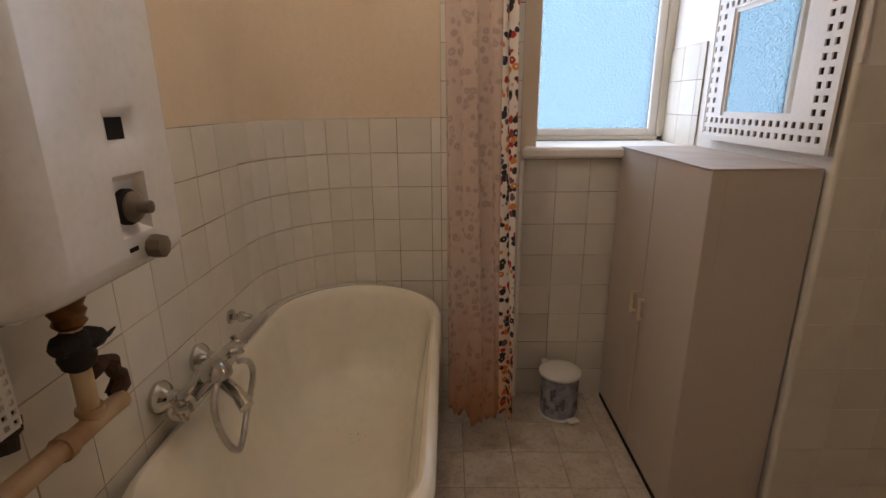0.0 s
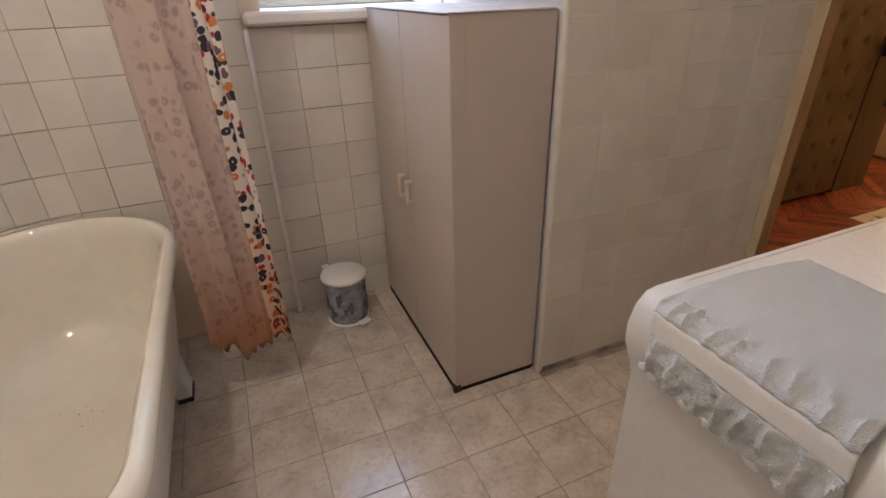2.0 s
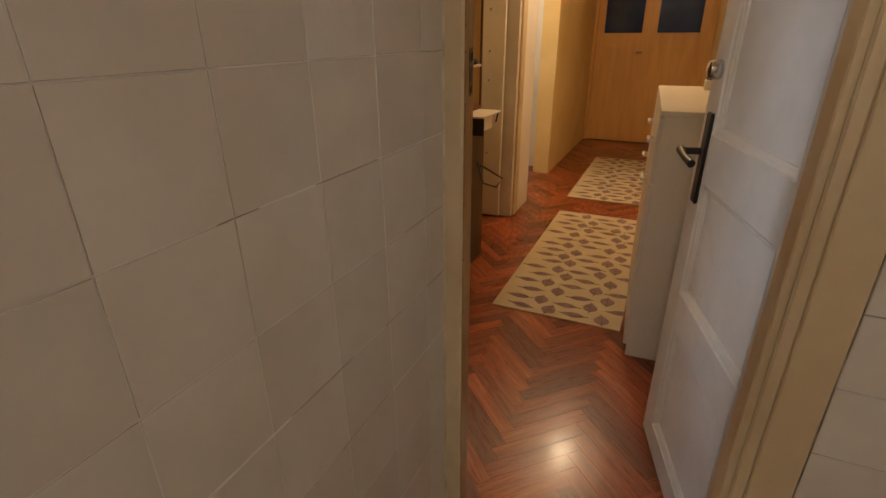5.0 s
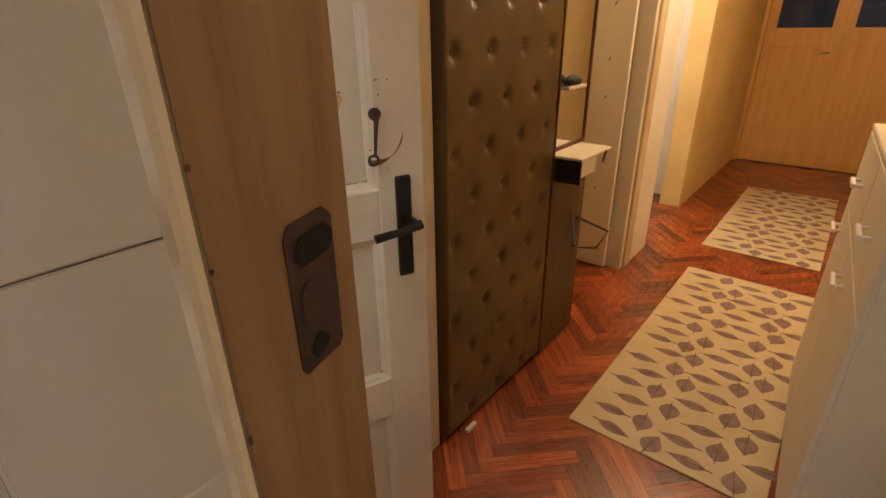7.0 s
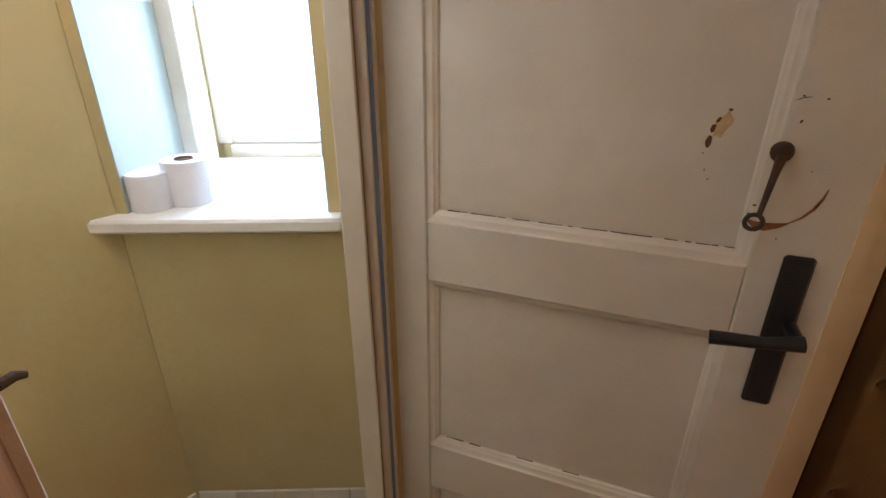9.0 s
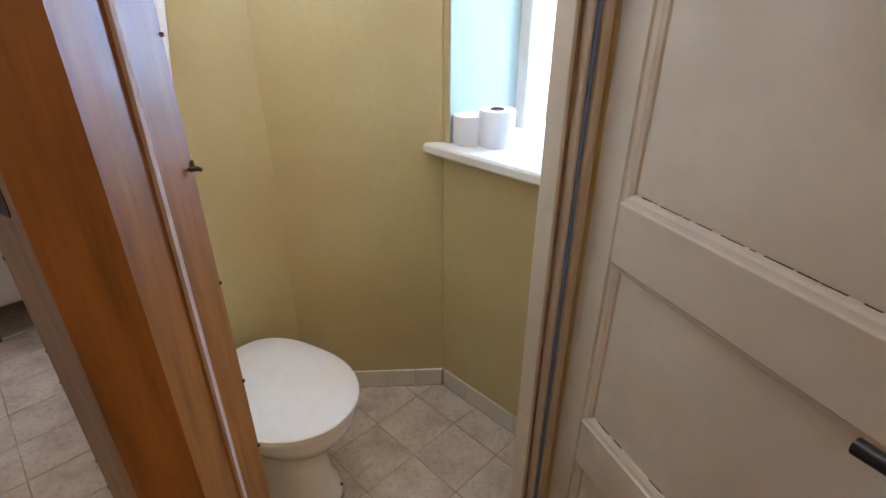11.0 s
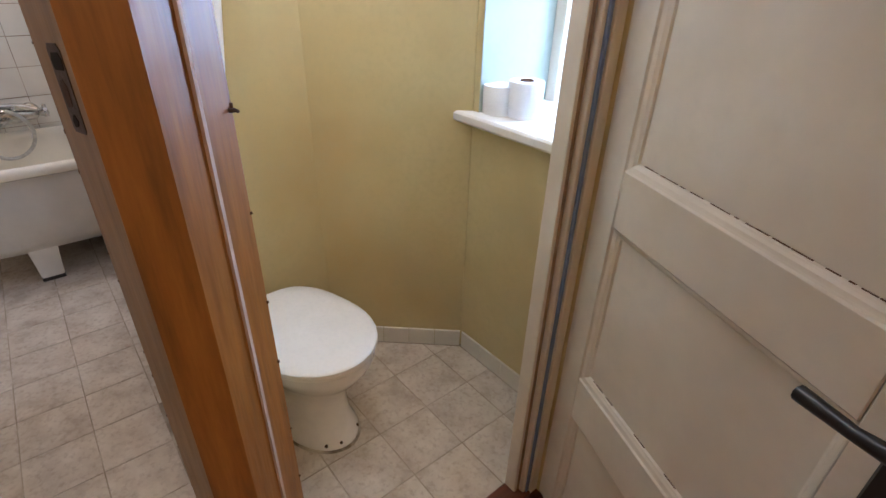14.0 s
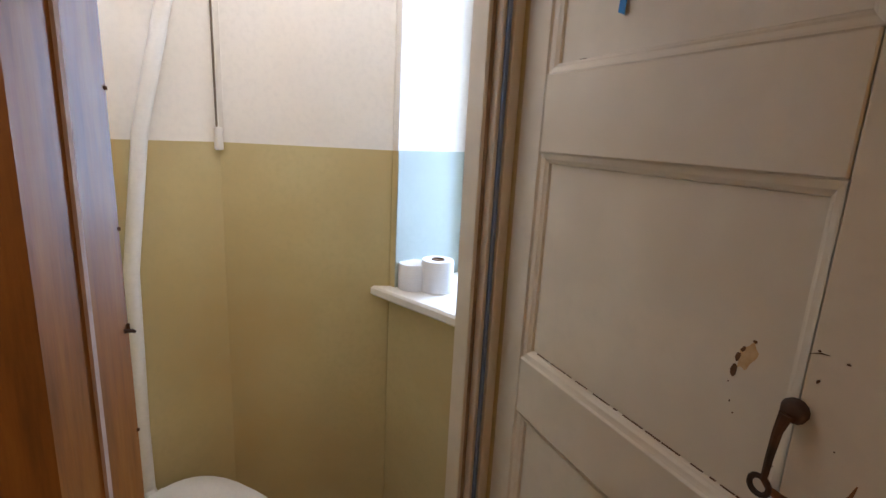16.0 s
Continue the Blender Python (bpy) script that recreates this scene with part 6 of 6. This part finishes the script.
rng = random.Random(5)
wall_tiles(wall_partition, (0.328, -0.027, 0), (1, 0, 0), (0, -1, 0), 0.976, ROW0 - TILE * 0.0, 1.500, rng, gap=0.0011, side_gap=0.0001, crack=0.38, joint=PAINT_WHITE)
wall_tiles(wall_north, (-0.78, 0.773, 0), (1, 0, 0), (0, -1, 0), 0.345, ROW0, 2.24, rng, start=0.06, joint=WALL_JOINT, gap=0.0024, side_gap=0.0014)
wall_tiles(wall_north, (-0.418, 0.793, 0), (1, 0, 0), (0, -1, 0), 0.736, ROW0 - 0.030, 1.172, rng, start=0.0)
wall_tiles(wall_north, (-1.088, 0.773, 0), (1, 0, 0), (0, -1, 0), 0.308, ROW0 + 3 * TILE, 1.352, rng, start=0.03, joint=WALL_JOINT, gap=0.0028, side_gap=0.0016)
wall_tiles(wall_west, (-1.508, 0.353, 0), (0, -1, 0), (1, 0, 0), 2.0, ROW0 + 0 * TILE, 1.352, rng, start=0.0, joint=WALL_JOINT, gap=0.0032, side_gap=0.0020, crack=0.8)
wall_tiles(wall_mirror, (0.328, 0.793, 0), (0, 1, 0), (-1, 0, 0), 0.33, ROW0 + 8 * TILE, ROW0 + 11 * TILE, rng, start=0.1)
wall_tiles(wall_east, (1.338, -0.768, 0), (0, -1, 0), (-1, 0, 0), 1.35, ROW0 + 0.05, 1.57, rng, start=0.0)
n_arc = 7
for k in range(n_arc):
    a0 = 90 + 90 * k / n_arc
    a1 = 90 + 90 * (k + 1) / n_arc
    r = 0.42
    p0 = Vector((-1.088 + r * math.cos(radians(a0)), 0.353 + r * math.sin(radians(a0)), 0))
    p1 = Vector((-1.088 + r * math.cos(radians(a1)), 0.353 + r * math.sin(radians(a1)), 0))
    d = (p1 - p0)
    ln = d.length
    d.normalize()
    nrm = Vector((-math.cos(radians((a0 + a1) / 2)), -math.sin(radians((a0 + a1) / 2)), 0))
    z = ROW0 + 3 * TILE
    while z < 1.350:
        m = Matrix((-d, Vector((0, 0, 1)), (-d).cross(Vector((0, 0, 1))))).transposed()
        if m.col[2].dot(nrm) < 0:
            m = Matrix((d, Vector((0, 0, 1)), d.cross(Vector((0, 0, 1))))).transposed()
        piece("tile", tile_of(ln - 0.0014, TILE - 0.0026, 0.0075, WALL_TILE), Matrix.Translation((p0 + p1) / 2 + Vector((0, 0, z + TILE / 2)) - nrm * 0.0005) @ m.to_4x4(), wall_north)
        z += TILE
# rounded edge beads beside the cabinet and in the window corner
bead = structure("trim_tile_edge", loft(bmesh.new(), [[(0.338 + 0.014 * math.cos(t) - 0.006, -0.021 + 0.014 * math.sin(t), z) for t in (radians(180 + 15 * k) for k in range(7))] + [(0.333, -0.025, z)] for z in (0.0, 1.502)]), WALL_TILE, "rounded white edge tiles", smooth=True)
structure("trim_wall_edge", boxes((0.322, 0.336, -0.034, -0.018, 1.502, 2.64), bevel=0.005), PAINT_WHITE, "white painted wall edge")
structure("trim_partition_foot", boxes((0.342, 1.300, -0.0345, -0.0275, 0.0, 0.0195), bevel=0.001), GROUT, "pale grout line at the foot of the tiles")
structure("trim_niche_edge", boxes((-0.436, -0.418, 0.752, 0.773, 0.0, 1.172), bevel=0.004), PAINT_WHITE, "white painted edge beside the curtain")

# floor tiles
FX, FY, FT = -0.284, -0.265, 0.203


def floor_tiles(floor, x0, x1, y0, y1, ox, oy, keep, rng):
    i0, i1 = math.floor((x0 - ox) / FT), math.ceil((x1 - ox) / FT)
    j0, j1 = math.floor((y0 - oy) / FT), math.ceil((y1 - oy) / FT)
    for i in range(i0, i1):
        for j in range(j0, j1):
            a0, a1 = max(ox + i * FT, x0), min(ox + (i + 1) * FT, x1)
            b0, b1 = max(oy + j * FT, y0), min(oy + (j + 1) * FT, y1)
            if a1 - a0 < 0.006 or b1 - b0 < 0.006 or not keep((a0 + a1) / 2, (b0 + b1) / 2):
                continue
            tilt = Euler((rng.uniform(-0.002, 0.002), rng.uniform(-0.002, 0.002), 0)).to_matrix().to_4x4()
            piece("tile", tile_of(a1 - a0 - 0.0022, b1 - b0 - 0.0022, 0.008, FLOOR_TILE), Matrix.Translation(((a0 + a1) / 2, (b0 + b1) / 2, -0.0082 + rng.uniform(-0.0003, 0.0003))) @ tilt, floor)


floor_tiles(floor_bath, -1.508, 1.372, -2.12, 0.79, FX, FY, lambda x, y: y < -0.03 or x < 0.33, rng)
floor_tiles(floor_bath, 0.389, 1.350, 0.076, 1.035, 1.145 - 0.203 * 5, 0.300, lambda x, y: True, rng)


def skirting():
    sk = structure("baseboard", prism(bmesh.new(), [(0.389, 0.60), (0.397, 0.62), (0.765, 1.026), (1.352, 1.026), (1.352, 1.036), (0.756, 1.036), (0.385, 0.628)], 0.0, 0.004), GROUT, "white tiled skirting")
    w = 0.125
    a, b = Vector((0.391, 0.624, 0)), Vector((0.757, 1.030, 0))
    d = (b - a).normalized()
    nrm = Vector((d.y, -d.x, 0))
    n = int((b - a).length / w) + 1
    step = (b - a).length / n
    for k in range(n):
        c = a + d * (step * (k + 0.5)) + Vector((0, 0, 0.042))
        m = Matrix((d, Vector((0, 0, 1)), d.cross(Vector((0, 0, 1))))).transposed().to_4x4()
        piece("tile", tile_of(step - 0.0018, 0.078, 0.0075, WALL_TILE), Matrix.Translation(c) @ m, sk)
    for k in range(5):
        m = Matrix((Vector((1, 0, 0)), Vector((0, 0, 1)), Vector((0, -1, 0)))).transposed().to_4x4()
        piece("tile", tile_of(0.118 - 0.0018, 0.078, 0.0075, WALL_TILE), Matrix.Translation((0.768 + 0.118 * (k + 0.5), 1.034, 0.042)) @ m, sk)


skirting()


# herringbone parquet
def parquet():
    L, W = 0.36, 0.060
    rng2 = random.Random(9)
    bmk = bmesh.new()
    a, b = L / 2, W / 2
    loft(bmk, [[(-a, -b, 0), (a, -b, 0), (a, b, 0), (-a, b, 0)], [(-a, -b, 0.0085), (a, -b, 0.0085), (a, b, 0.0085), (-a, b, 0.0085)],
               [(-a + 0.0008, -b + 0.0008, 0.009), (a - 0.0008, -b + 0.0008, 0.009), (a - 0.0008, b - 0.0008, 0.009), (-a + 0.0008, b - 0.0008, 0.009)]], cap_start=False)
    stave = mesh_from("stave", bmk, PARQUET)
    spots = []
    # herringbone: zigzags that run along the hall
    for k in range(-1, 6):
        for i in range(-4, 90):
            for u, v, turn in ((i * W + k * L + L / 2, i * W - k * L + W / 2, 0), (i * W + L + k * L + W / 2, (i + 1) * W - k * L - L / 2, 90)):
                x = 1.0 + (u + v) / math.sqrt(2)
                y = 0.95 + (v - u) / math.sqrt(2)
                spots.append((x, y, -45 + turn))
    near, rest = [], []
    for x, y, ang in spots:
        inside = 1.30 < x < 7.62 and -0.86 < y < (0.70 if (x < 3.3 or 5.58 < x) else 1.0 if x < 4.14 else 0.66 if x < 4.56 else 1.9)
        if not inside:
            continue
        (near if x < 3.35 and -0.75 < y < 0.62 else rest).append((x, y, ang))
    near = sorted(near)[:300] if len(near) > 300 else near
    chosen = set(near)
    for x, y, ang in near:
        if x < 1.58:
            t = radians(ang)
            poly = [(a, b), (-a, b), (-a, -b), (a, -b)]
            cut = []
            for (u0, v0), (u1, v1) in zip(poly, poly[1:] + poly[:1]):
                d0 = x + u0 * math.cos(t) - v0 * math.sin(t) - 1.4265
                d1 = x + u1 * math.cos(t) - v1 * math.sin(t) - 1.4265
                if d0 >= 0:
                    cut.append((u0, v0))
                if (d0 >= 0) != (d1 >= 0):
                    f = d0 / (d0 - d1)
                    cut.append((u0 + (u1 - u0) * f, v0 + (v1 - v0) * f))
            if len(cut) > 2:
                me = mesh_from("stave", prism(bmesh.new(), cut, 0.0, 0.009), PARQUET)
                piece("stave", me, Matrix.Translation((x, y, -0.0088 + rng2.uniform(-0.0002, 0.0002))) @ Matrix.Rotation(t, 4, "Z"), floor_hall)
            continue
        m = Matrix.Translation((x, y, -0.0088 + rng2.uniform(-0.0002, 0.0002))) @ Matrix.Rotation(radians(ang + rng2.uniform(-0.2, 0.2)), 4, "Z") 
        piece("stave", stave, m, floor_hall)
    verts, faces = [], []
    for x, y, ang in [s for s in spots if s not in chosen and 1.60 < s[0] < 7.62 and -0.9 < s[1] < (0.72 if (s[0] < 3.3 or s[0] > 5.58) else 1.9)]:
        t = radians(ang)
        z = -0.0088 + rng2.uniform(-0.0002, 0.0002) + 0.009
        base = len(verts)
        for rim, zz in ((0.0, z - 0.003), (0.0008, z)):
            for sx, sy in ((-1, -1), (1, -1), (1, 1), (-1, 1)):
                px, py = sx * (a * 0.997 - rim), sy * (b - 0.0004 - rim)
                verts.append((x + px * math.cos(t) - py * math.sin(t), y + px * math.sin(t) + py * math.cos(t), zz))
        faces.append((base + 4, base + 5, base + 6, base + 7))
        for k in range(4):
            faces.append((base + k, base + (k + 1) % 4, base + 4 + (k + 1) % 4, base + 4 + k))
    me = bpy.data.meshes.new("parquet_field")
    me.from_pydata(verts, [], faces)
    me.materials.append(PARQUET)
    ob = new("parquet_field", me)
    tagged(ob, "reddish oak herringbone parquet", "", "", "stuff")
    ob.parent = floor_hall


parquet()
